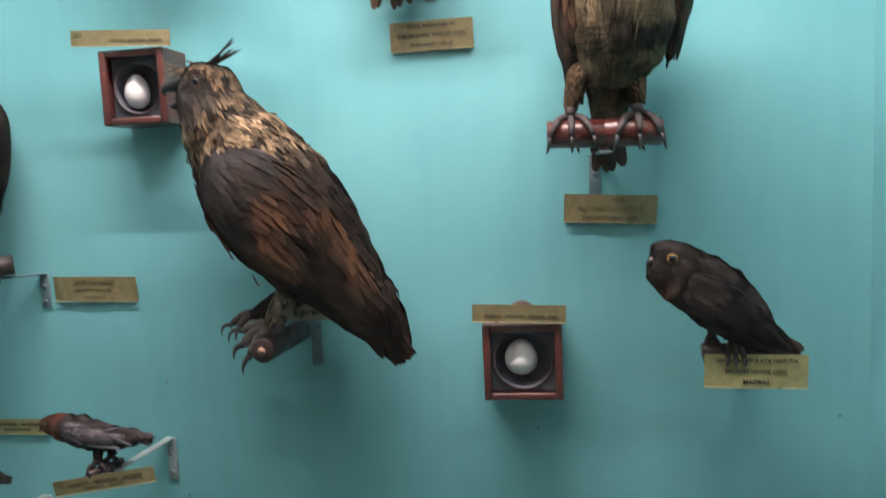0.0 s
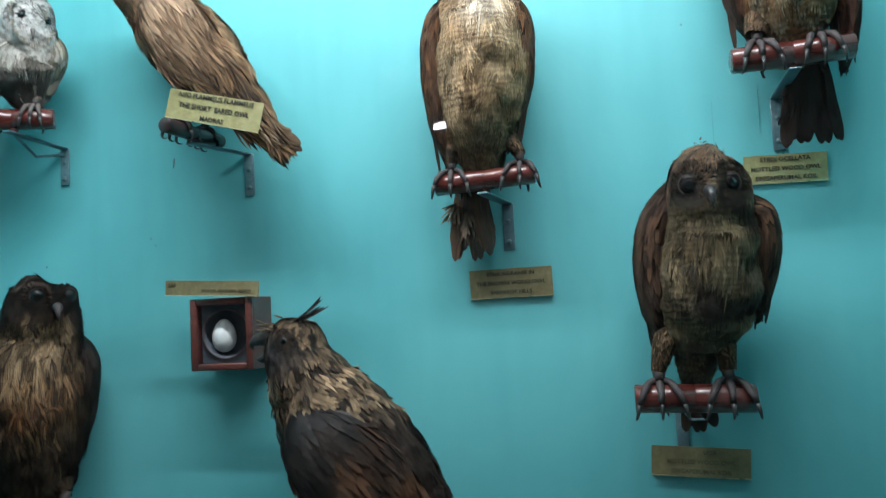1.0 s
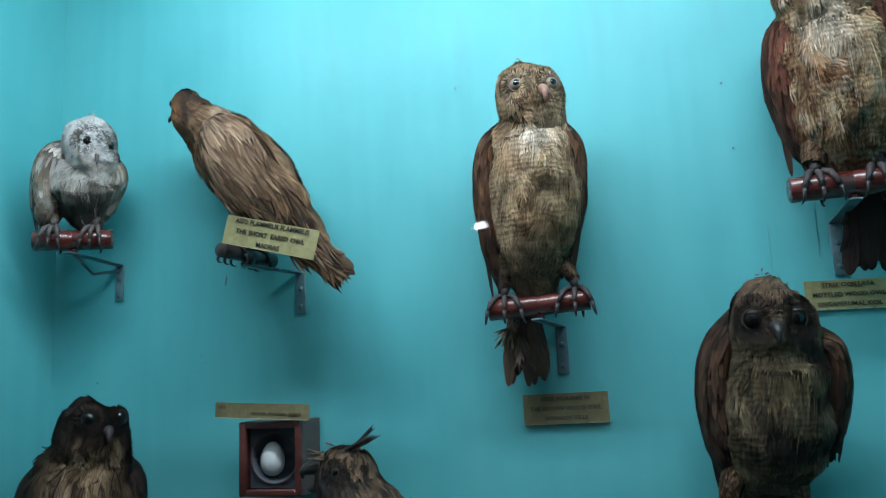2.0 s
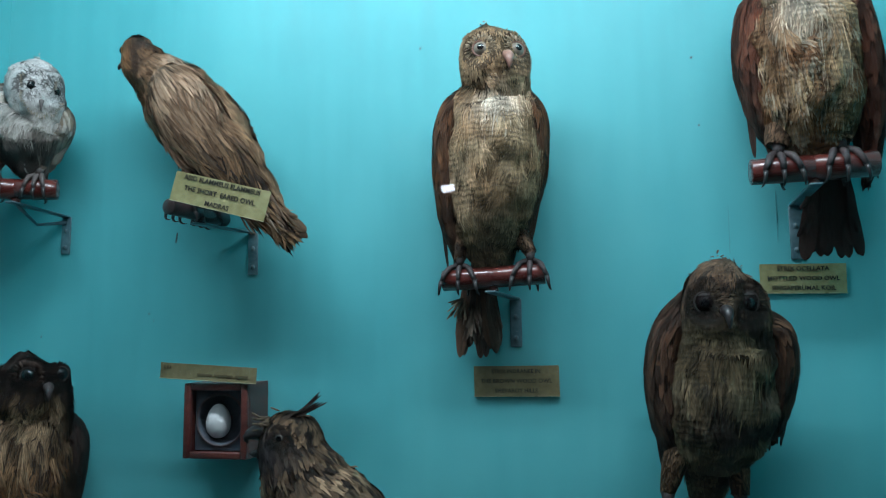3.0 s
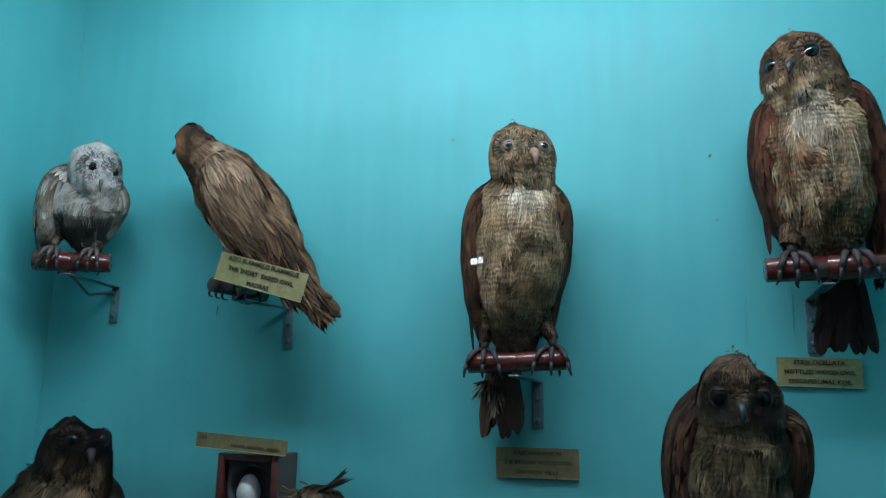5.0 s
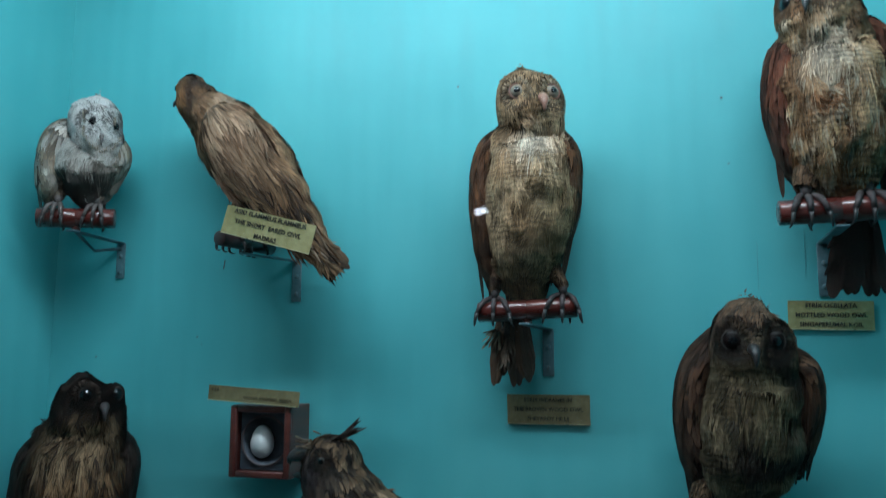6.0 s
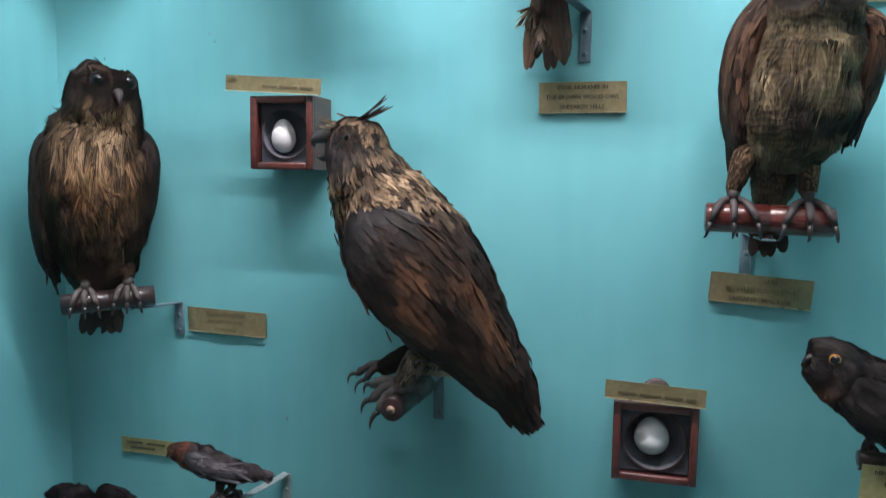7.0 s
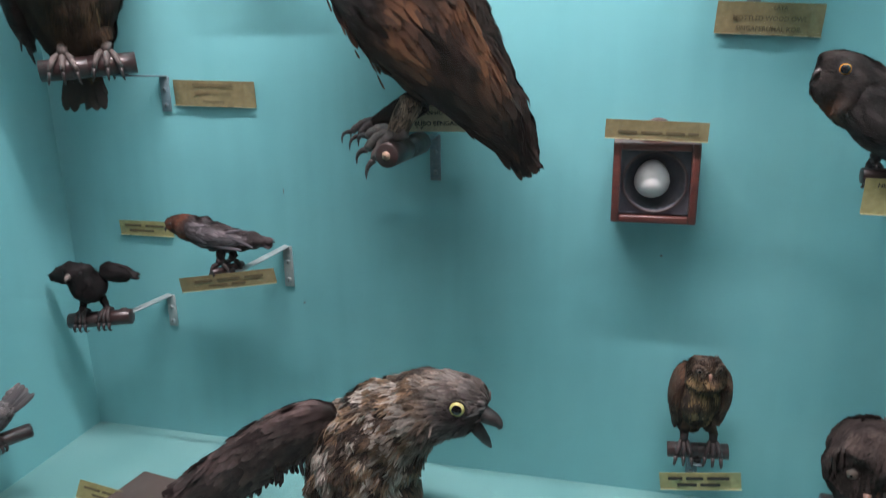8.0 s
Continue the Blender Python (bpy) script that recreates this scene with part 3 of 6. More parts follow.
def word_bars(owner, rows, centre, turn, ink, stand=0.0014):
    """Writing too faint to read: short bars. rows: (height on the plate, bar height, widths from the left edge)."""
    for z, h, spans in rows:
        geo = Geo()
        for a, b in spans:
            place = Vector(centre) + turn @ Vector(((a + b) / 2, -stand, z))
            slab(place, (b - a, 0.0006, h), turn, 0.0, geo)
        part("lettering", geo, ink, owner, smooth=False)


def name_plate(centre, w, h, roll, lines, label, mat=BRASS, ink=INK, bend=0.004, size=None, yaw=0.0, pitch=0.0, bars=None):
    turn = Euler((radians(pitch), radians(-roll), radians(yaw))).to_matrix()
    ob = thing("name_plate", centre, label, "name plate", "name plates of the case")
    part("plate", slab(centre, (w, 0.0014, h), turn, 0.0, bend=bend, cuts=8), mat, ob, smooth=False)
    edge = Geo()
    for z in (-h / 2,):
        slab(Vector(centre) + turn @ Vector((0, -0.0006, z)), (w, 0.0026, 0.0014), turn, 0.0, edge, bend=0.0)
    part("folded_edge", edge, BRASS_EDGE, ob, "bright cut edge of the plate", smooth=False)
    if lines:
        lettering(ob, lines, centre, turn, size or h * 0.235, ink, stand=0.0016 + abs(bend) * 0.35)
    if bars:
        word_bars(ob, bars, centre, turn, ink, stand=0.0014 + abs(bend) * 0.35)
    return ob


def perch(a, b, radius, plate, mat=ROD, brace=False, label="", strip_mat=None, bare_end=False, strip_from=None):
    """A turned rod on a steel angle bracket; plate: (x, top z, bottom z) on the back panel."""
    a, b = Vector(a), Vector(b)
    mid = (a + b) / 2
    ob = thing("perch", mid, label or "varnished red-brown wooden perch on a painted steel wall bracket", "perch", "wall perches")
    way = (b - a).normalized()
    half = (b - a).length / 2
    rod = Geo()
    marks = ((-1, 0.90), (-0.985, 1.0), (-0.03, 1.0), (-0.018, 0.95), (0.018, 0.95), (0.03, 1.0), (0.985, 1.0), (1, 0.90))
    tube([mid + way * half * u for u, r in marks], [radius * r for u, r in marks], 24, rod)
    part("rod", rod, mat, ob)
    if bare_end:
        part("rod_end", tube([a - way * 0.0022, a + way * 0.001], [radius * 0.4, radius * 0.34], 6), CUT_WOOD, ob, "pale chipped end of the rod")
    x, ztop, zlow = plate
    steel = strip_mat or BRACKET
    foot_at = Vector(strip_from) if strip_from else mid - Vector((0, 0, radius + 0.008))
    part("collar", tube([foot_at + Vector((0, 0, -0.001)), foot_at + Vector((0, 0, 0.014))], [0.009, 0.008], 12), mat, ob)
    # arm: flat strip from under the rod to the panel, then the plate down the panel
    arm_end = Vector((x, -0.003, ztop))
    run = arm_end - foot_at
    turn = run.to_track_quat("Y", "Z").to_matrix()
    part("arm", slab(foot_at + run / 2 - run.normalized() * 0.008, (0.019, run.length + 0.016, 0.0035), turn, 0.001), steel, ob)
    wall_plate = part("wall_plate", slab((x, -0.0025, (ztop + zlow) / 2), (0.021, 0.004, ztop - zlow), None, 0.0018), steel, ob)
    for k in (0.38, 0.82):
        z = ztop + (zlow - ztop) * k
        geo = tube([(x, -0.0042, z), (x, -0.0062, z), (x, -0.0068, z)], [0.0052, 0.0045, 0.0025], 14)
        s = part("screw", geo, steel, wall_plate, "slotted screw head")
        slab((x, -0.0069, z), (0.008, 0.001, 0.0016), Euler((0, radians(35 + 90 * k), 0)).to_matrix(), 0.0, g := Geo())
        part("slot", g, SCREW, wall_plate)
    if brace:
        low = Vector((x - 0.03, -0.05, ztop - 0.022))
        part("brace", tube([foot_at, low, (x, -0.004, ztop - 0.012)], [0.004, 0.003, 0.004], 6), steel, ob)
    return ob


def egg_box(x0, x1, z0, z1, y_front, depth, egg_at, egg_size, yaw=0.0, label="", lid=False):
    """A small mahogany box with a moulded front, a round dusty dish and one egg in it."""
    cx, cz = (x0 + x1) / 2, (z0 + z1) / 2
    w, h = x1 - x0, z1 - z0
    turn = Matrix.Rotation(radians(yaw), 3, "Z")
    at = Vector((cx, y_front, cz))

    def P(x, y, z):
        return at + turn @ Vector((x, y, z))

    ob = thing("egg_box", (cx, 0, cz), label, "egg box", "egg boxes")
    body = Geo()
    t = 0.008
    for sx in (-1, 1):
        slab(P(sx * (w / 2 - t / 2), depth / 2, 0), (t, depth, h), turn, 0.001, body)
    for sz in (-1, 1):
        slab(P(0, depth / 2, sz * (h / 2 - t / 2)), (w - 2 * t, depth, t), turn, 0.001, body)
    slab(P(0, depth - 0.004, 0), (w - 2 * t, 0.008, h - 2 * t), turn, 0.0, body)
    case = part("box", body, MAHOGANY, ob, smooth=False)
    f = 0.013
    for sx, sz in ((-1, 0), (1, 0), (0, -1), (0, 1)):
        g = Geo()
        if sx:
            slab(P(sx * (w / 2 - f / 2), -0.004, 0), (f, 0.011, h), turn, 0.003, g)
        else:
            slab(P(0, -0.0035, sz * (h / 2 - f / 2)), (w - 2 * f, 0.010, f), turn, 0.003, g)
        part("moulding", g, MAHOGANY, case)
    # panel with a round dish: an annulus from the square opening to the hole, then the bowl
    n, r, sq = 48, w * 0.37, w / 2 - f
    dish = Geo()
    rings = []
    for k in range(n):
        q = 2 * math.pi * k / n
        c, s = math.cos(q), math.sin(q)
        m = sq / max(abs(c), abs(s))
        hz = (h / 2 - f) / sq
        rings.append([P(m * c, 0.012, m * s * hz), P(r * 1.06 * c, 0.012, r * 1.06 * s), P(r * c, 0.008, r * s), P(r * 0.96 * c, 0.012, r * 0.96 * s), P(r * 0.92 * c, 0.034, r * 0.92 * s), P(r * 0.66 * c, 0.050, r * 0.66 * s), P(0.05 * r * c, 0.054, 0.05 * r * s)])
    flat = [p for ring in rings for p in ring]
    m = len(rings[0])
    dish.put(flat, [])
    for k in range(n):
        j = (k + 1) % n
        for i in range(m - 1):
            dish.f.append((k * m + i, k * m + i + 1, j * m + i + 1, j * m + i))
            dish.slot.append(1 if i in (1, 2) else 0)
    part("dish", dish, [LINING, RIM], case, "dusty black round dish")
    if lid:
        part("hanger", tube([P(0, 0.014, h / 2 + 0.014), P(0, 0.017, h / 2 + 0.014), P(0, 0.021, h / 2 + 0.014), P(0, 0.024, h / 2 + 0.014)], [0.022, 0.025, 0.025, 0.022], 28), DARK_BOX, case, "dark round hanger plate at the top")
    ex, ez = egg_at
    pts, rad = [], []
    for i in range(15):
        u = math.pi * i / 14
        pts.append(P(ex, 0.031, ez) + Vector((0, 0, egg_size[1] * math.cos(u))))
        rad.append(max(0.0003, egg_size[0] * math.sin(u) * (1 - 0.13 * math.cos(u))))
    egg = whole("egg", tube(pts, rad, 24), EGG, "single white egg in the dish of its mahogany box", "egg", "eggs", smooth=True)
    return ob


perch((0.060, -0.10, 1.616), (0.233, -0.10, 1.624), 0.0178, (0.172, 1.588, 1.502), label="red-brown wooden perch under the brown owl on a steel bracket")
perch((0.554, -0.135, 1.768), (0.733, -0.135, 1.772), 0.020, (0.647, 1.735, 1.643), label="glossy red wooden perch under the large mottled owl")
perch((0.370, -0.155, 1.248), (0.547, -0.155, 1.245), 0.022, (0.452, 1.215, 1.125), mat=ROD, label="deep red wooden perch under the dark mottled owl")
perch((-0.765, -0.19, 1.050), (-0.632, -0.095, 1.062), 0.0195, (-0.641, 1.032, 0.962), mat=ROD_DARK, label="dark glossy wooden perch under the streaked fish owl", strip_from=(-0.655, -0.105, 1.038))
perch((-0.832, -0.165, 1.811), (-0.705, -0.095, 1.815), 0.020, (-0.757, 1.778, 1.700), brace=True, label="thin red wooden perch under the pale barn owl")
perch((-0.405, -0.19, 1.752), (-0.385, -0.03, 1.752), 0.014, (-0.338, 1.728, 1.645), mat=ROD_DARK, label="short dark perch under the tawny streaked owl", strip_from=(-0.39, -0.11, 1.731))
perch((-0.112, -0.195, 0.914), (-0.100, -0.035, 0.914), 0.0205, (-0.081, 0.925, 0.838), mat=ROD_DARK, bare_end=True, label="dark perch under the big eagle owl, seen end on", strip_from=(-0.105, -0.09, 0.905))
perch((-0.495, -0.135, 0.668), (-0.468, -0.065, 0.668), 0.0075, (-0.399, 0.692, 0.604), mat=ROD_DARK, strip_mat=BRACKET_PALE, label="small dark perch on a pale steel arm", strip_from=(-0.475, -0.10, 0.655))
perch((-0.853, -0.12, 0.535), (-0.727, -0.085, 0.543), 0.0165, (-0.687, 0.566, 0.492), mat=ROD_DARK, strip_mat=BRACKET_PALE, label="dark wooden perch on a pale steel arm", strip_from=(-0.745, -0.085, 0.545))
perch((0.605, -0.14, 0.893), (0.715, -0.14, 0.893), 0.012, (0.70, 0.868, 0.80), mat=ROD_DARK, label="dark perch behind a brass plate under the small hawk owl")
perch((0.368, -0.065, 0.362), (0.474, -0.065, 0.370), 0.0145, (0.42, 0.345, 0.27), mat=ROD_DARK, label="short dark perch under the small spotted owlet")
perch((0.62, -0.12, 0.325), (0.80, -0.12, 0.325), 0.016, (0.71, 0.305, 0.235), mat=ROD_DARK, label="dark perch under the crouching owl")

name_plate((0.1705, -0.006, 1.4425), 0.151, 0.053, 0.4, [("STRIX INDRANEE IN", 0.86), ("THE BROWN WOOD OWL", 0.92), ("SHEVAROY HILLS", 0.88)], "brass name plate with black lettering for the brown wood owl", BRASS_DULL, size=0.0112)
name_plate((0.652, -0.005, 1.611), 0.134, 0.049, -1.0, [("STRIX OCELLATA", 0.95), ("MOTTLED WOOD OWL", 0.95), ("SINGAPERUMAL KOIL", 0.95)], "brass name plate with black lettering for the large mottled wood owl", size=0.0108, bend=0.002)
name_plate((0.477, -0.008, 1.119), 0.162, 0.050, -3.2, [("            LATA", 0.8), ("MOTTLED WOOD OWL", 0.95), ("SINGAPERUMAL KOIL", 0.95)], "bent brown brass name plate for the dark mottled wood owl", BRASS_DULL, INK_WORN, bend=0.006, size=0.0108)
# darker brass on this plate puts the shade of a downward tilt into its colour
name_plate((-0.531, -0.006, 0.998), 0.178, 0.050, -1.3, [("KETUPA ZEYLONENSIS", 0.8), ("BROWN FISH OWL", 0.86), ("COVELONG", 0.8)], "dull yellow brass name plate for the brown fish owl", BRASS_DULL, INK_WORN, bend=0.006, size=0.0108)
name_plate((-0.298, -0.21, 1.7615), 0.179, 0.051, -14.8, [("ASIO FLAMMEUS FLAMMEUS", 0.95), ("THE SHORT  EARED OWL", 0.95), ("MADRAS", 0.95)], "tilted bright brass name plate of the short eared owl", BRASS, bend=0.0, size=0.0122)
name_plate((0.680, -0.17, 0.867), 0.154, 0.053, -1.0, [("NINOX SCUTULATA HIRSUTA", 0.8), ("BROWN HAWK OWL", 0.85), ("MADRAS", 0.9)], "yellowed brass name plate in front of the small hawk owl", BRASS, bend=0.003, size=0.0112)
name_plate((-0.378, -0.092, 1.462), 0.190, 0.028, -3.4, None, "long plain brass strip over the egg box", BRASS_DULL, INK_WORN, bend=0.001, bars=[(0.006, 0.006, [(-0.088, -0.084), (-0.082, -0.078), (-0.076, -0.073)]), (-0.004, 0.004, [(-0.02, 0.01), (0.014, 0.05), (0.055, 0.08)])])
name_plate((0.312, -0.084, 0.948), 0.162, 0.031, -1.8, None, "plain brown brass strip over the egg box", BRASS_DULL, INK_WORN, bend=0.001, bars=[(-0.004, 0.004, [(-0.06, -0.03), (-0.024, 0.01), (0.016, 0.045), (0.05, 0.066)])])
name_plate((-0.464, -0.135, 0.656), 0.208, 0.029, 9.5, None, "brown brass strip under the small dark bird", BRASS_DULL, INK_WORN, bend=0.001, bars=[(0.004, 0.005, [(-0.07, -0.03), (-0.02, 0.03), (0.04, 0.08)]), (-0.006, 0.004, [(-0.04, 0.0), (0.01, 0.04)])])
name_plate((-0.725, -0.005, 0.714), 0.13, 0.032, 0.0, None, "dull greenish brass plate on the teal panel", BRASS, INK_WORN, bend=0.003, bars=[(0.006, 0.005, [(-0.05, -0.01), (0.0, 0.045)]), (-0.005, 0.005, [(-0.04, 0.02)])])
name_plate((0.427, -0.092, 0.320), 0.140, 0.034, 8.0, None, "yellow brass name plate under the spotted owlet", BRASS, INK, bend=0.005, bars=[(0.007, 0.006, [(-0.055, -0.03), (-0.024, 0.006), (0.012, 0.05)]), (-0.006, 0.006, [(-0.04, -0.006), (0.0, 0.034)])])
name_plate((-0.052, -0.050, 0.960), 0.150, 0.046, 1.0, [("INDIAN HORNED OWL", 0.85), ("BUBO BENGALENSIS", 0.95)], "bright brass name plate behind the eagle owl's legs", BRASS_EDGE, INK, bend=0.0, size=0.0125)

egg_box(-0.427, -0.302, 1.309, 1.443, -0.079, 0.077, (-0.014, -0.004), (0.0225, 0.0315), label="mahogany egg box with a round dark dish on the teal panel", yaw=0)
egg_box(0.246, 0.385, 0.790, 0.926, -0.067, 0.065, (-0.004, 0.002), (0.0295, 0.0325), label="dark mahogany egg box with a brass strip over it", lid=True)

# ---- mounted owls ----


def rgb(*c):
    return np.array(c, dtype=float)


def stuffed(name, base, label, group="mounted owls"):
    return thing(name, base, label, "stuffed bird" if "owl" not in name else "stuffed owl", group)


def cover(owner, name, skin, mat, colour, count, length, width, seed, lift=0.12, spread=0.22, swirl=(), fluff=0.1, label="", extra=None, vary=1.0):
    geo = Geo()
    rng = np.random.default_rng(seed)
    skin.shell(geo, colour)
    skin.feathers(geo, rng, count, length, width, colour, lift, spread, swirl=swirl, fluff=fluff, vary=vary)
    if extra:
        extra(geo, rng)
    return part(name, geo, mat, owner, label)


def side_wing(owner, edges, sign, y, mat, colours, seed, thick=0.016, depth=0.05, count=1000, label="folded wing", back=0.0, centre=None, across=(1, 0, 0)):
    """A folded wing hanging at the flank: edges are (z, x) along its outer outline, from the shoulder down."""
    rows, n = [], len(edges)
    for i, (z, x) in enumerate(edges):
        u = i / (n - 1)
        swell = math.sin(math.pi * min(1, 0.06 + 0.94 * u)) ** 0.6
        a = max(0.003, thick * swell)
        cx, cy = centre if centre else (0.0, y)
        o = x - sign * (a + 0.0005)
        rows.append((cx + o * across[0] - back * u * across[1], cy + o * across[1] + back * u * across[0], z, a, max(0.006, depth * swell)))
    skin = Skin(rows, across, 60, 28)
    top, low = edges[0][0], edges[-1][0]

    def colour(s, p, n):
        c = tint((colours[0], colours[1]), p, 45.0, seed)
        return blend((s - 0.45) * 2.0, c, tint((colours[1], colours[2]), p, 45.0, seed + 5))

    def quills(geo, rng):
        for k in range(9):
            u = 0.30 + 0.5 * k / 8
            i = int(u * 59)
            col = 0 if sign > 0 else 14
            at = skin.P[i, col] * 0.7 + skin.P[i, 21] * 0.3 if k % 2 else skin.P[i, col]
            end = Vector(skin.P[-1].mean(axis=0)) + Vector((0.008 * rng.normal(), 0.01 * rng.normal(), 0.010 * rng.normal()))
            way = end - Vector(at)
            blade(geo, at, way, (sign * across[0] + 0.7 * across[1], sign * across[1] - 0.7 * across[0], 0), way.length * 0.97, 0.016, colours[2] * rng.uniform(0.7, 1.3), 0.02)

    length = lambda s: 0.016 + 0.045 * s * (1 - 0.75 * s)
    width = lambda s: 0.0075 + 0.003 * s
    return cover(owner, "wing", skin, mat, colour, count, length, width, seed, 0.05, 0.10, fluff=0.03, label=label, extra=quills)


def fan_tail(owner, start, end, normal, spread, count, width, mat, colours, seed, label="tail feathers", thick=0.01):
    geo = Geo()
    rng = np.random.default_rng(seed)
    start, end = Vector(start), Vector(end)
    way = end - start
    side = way.cross(Vector(normal)).normalized()
    for layer in range(2):
        for k in range(count):
            u = 2 * k / (count - 1) - 1
            s0 = start + side * spread * 0.55 * u + Vector(normal) * (thick * (layer - 0.5) + 0.002 * rng.normal())
            s1 = end + side * spread * u * rng.uniform(0.9, 1.1) + way * rng.uniform(-0.25, 0.05)
            blade(geo, s0, s1 - s0, Vector(normal) + side * 0.35 * u, (s1 - s0).length, width * rng.uniform(0.85, 1.2), colours[k % len(colours)] * rng.uniform(0.75, 1.25), rng.uniform(-0.03, 0.03))
    for k in range(14):
        s0 = start + side * spread * rng.uniform(-0.7, 0.7) + way * rng.uniform(0.0, 0.4)
        blade(geo, s0, way + side * spread * rng.normal() * 1.2, Vector(normal), way.length * rng.uniform(0.3, 0.6), 0.009, colours[0] * rng.uniform(0.7, 1.2), 0.05)
    return part("tail", geo, mat, owner, label)


def feathered_leg(owner, top, low, r0, r1, mat, colour, seed, count=140):
    top, low = Vector(top), Vector(low)
    d = low - top
    rows = [(*(top + d * u), r, r) for u, r in ((0, r0 * 0.9), (0.3, r0), (0.7, (r0 + r1) / 2), (1.0, r1))]
    skin = Skin(rows, (1, 0.01, 0), 24, 18, lumps=0.002)
    return cover(owner, "leg", skin, mat, colour, count * 3, 0.011, 0.0032, seed, 0.06, 0.25, fluff=0.03, label="feathered leg")


def loose_tufts(geo, rng, where, way, count, length, spread, colour, width=0.004):
    for k in range(count):
        w = Vector(way) + Vector(rng.normal(0, spread, 3))
        blade(geo, Vector(where) + Vector(rng.normal(0, 0.004, 3)), w, Vector((rng.normal(), -1, rng.normal())), length * rng.uniform(0.6, 1.2), width, colour * rng.uniform(0.7, 1.3), rng.uniform(-0.1, 0.2))


def upright_owl(spec):
    """An owl that stands facing the glass; spec holds its sections, pigments and features."""
    base = spec["base"]
    ob = stuffed(spec["name"], base, spec["label"])
    mat, wing_mat = spec["mat"], spec.get("wing_mat", spec["mat"])
    rows = [(x, y, z - 0.010 * max(0.0, 1 - i / 7), a, b) for i, (x, y, z, a, b) in enumerate(spec["sections"])]
    skin = Skin(rows, spec.get("side", (1, 0, 0)), 110, 72, lumps=spec.get("lumps", 0.0075), lean=0.002)
    swirl, eyes = [], []
    face = Vector(spec.get("face", (0, -1, 0))).normalized()
    disc = spec.get("disc_reach", 0.034)
    hollows = [tuple(skin.front(e[0], e[1], face, e[2] if len(e) > 2 else None)[0]) for e in spec["eyes"]]
    for hollow in hollows:
        skin.dent(hollow, disc, spec.get("hollow", 0.006), spec.get("rim", 0.0035))
    for e in spec["eyes"]:
        p, n = skin.front(e[0], e[1], face, e[2] if len(e) > 2 else None)
        eyes.append((p, n))
        swirl.append((tuple(p), spec.get("disc", 0.05)))

    def extra(geo, rng):
        top = max(skin.P.reshape(-1, 3), key=lambda q: q[2])
        loose_tufts(geo, rng, top, (0.6, 0.6, 0.25), spec.get("tufts", 8), 0.008, 0.5, spec["crown"], 0.003)
        for p, n in eyes:
            for k in range(70 if n.dot(Vector((0.35, -0.94, 0))) > 0.55 else 0):
                q = 2 * math.pi * k / 70 + rng.normal(0, 0.1)
                a = n.orthogonal().normalized()
                b = n.cross(a)
                d = math.cos(q) * a + math.sin(q) * b
                r0 = spec["eye_radius"] * rng.uniform(1.05, 1.5)
                blade(geo, p + d * r0 + n * 0.0005, d, n, rng.uniform(0.006, 0.013) * spec["eye_radius"] / 0.0135, 0.0022, spec["disc_colour"] * rng.uniform(0.65, 1.35), -0.3)

    cover(ob, "body", skin, mat, spec["colour"], int(spec.get("count", 5200) * 5), lambda s: spec["length"](s) * 0.8, lambda s: np.zeros_like(s) + (spec["width"](s) if callable(spec["width"]) else spec["width"]) * 0.5, spec["seed"], spec.get("lift", 0.085), 0.22, swirl, spec.get("fluff", 0.07), "body plumage", extra, spec.get("vary", 1.0))
    for p, n in eyes:
        look_way = (n * 0.5 + face * 0.7).normalized()
        eye_ball(ob, p - look_way * spec["eye_radius"] * spec.get("sunk", 0.58), look_way, spec["eye_radius"], spec["iris"], spec.get("lid_mat", LID_DARK), spec.get("pupil", 0.5), hood=spec.get("hood"))
    at = spec["beak"]
    p, n = skin.front(at[0], at[1], face, at[2] if len(at) > 2 else None)
    out = (n * 0.4 + face).normalized()
    hooked_beak(ob, p - out * 0.006, out, spec.get("beak_length", 0.024), spec.get("beak_thick", 0.0075), spec.get("beak_mat", BEAK_PALE), spec.get("beak_drop", 1.0))
    for k, (sign, edges) in enumerate(spec["wings"]):
        side_wing(ob, edges, sign, spec["wing_y"], wing_mat, spec["wing_colours"], spec["seed"] + 20 + k, spec.get("wing_thick", 0.027), spec.get("wing_depth", 0.05), back=spec.get("wing_back", 0.03), centre=spec.get("centre"), across=spec.get("side", (1, 0, 0)))
    for k, (top, grip) in enumerate(spec["legs"]):
        r = spec["rod_radius"]
        ankle = Vector(grip) + Vector((0, 0.004, r + 0.02))
        feathered_leg(ob, top, ankle, spec.get("leg_r", 0.017), spec.get("ankle_r", 0.010), mat, spec["leg_colour"], spec["seed"] + 40 + k)
        foot(ob, ankle, grip, spec.get("rod_way", (1, 0, 0)), spec.get("rod_front", (0, -1, 0)), r, spec.get("skin", SKIN_DARK), spec.get("toe_spread", 0.014), spec.get("claw", 0.024), spec.get("toe_thick", 1.0))
    if "tail" in spec:
        t = spec["tail"]
        fan_tail(ob, t[0], t[1], t[2], t[3], t[4], t[5], wing_mat, spec["tail_colours"], spec["seed"] + 60)
    return ob, skin


BARRED = plumage("barred_plumage", bars=0.58, ripple=0.0088, contrast=0.85)
SOFT = plumage("soft_plumage", bars=0.1, bar_count=1.5, contrast=0.8)
DOWNY = plumage("downy_plumage", bars=0.05, bar_count=1.0, contrast=0.3)
STREAKED = plumage("streaked_plumage", streak=0.6, contrast=1.1)
QUILL = plumage("quill_plumage", bars=0.18, streak=0.25, bar_count=4.0, contrast=0.8)
DARK_QUILL = plumage("dark_quill_plumage", bars=0.12, bar_count=3.0, rough=0.55, contrast=0.25)


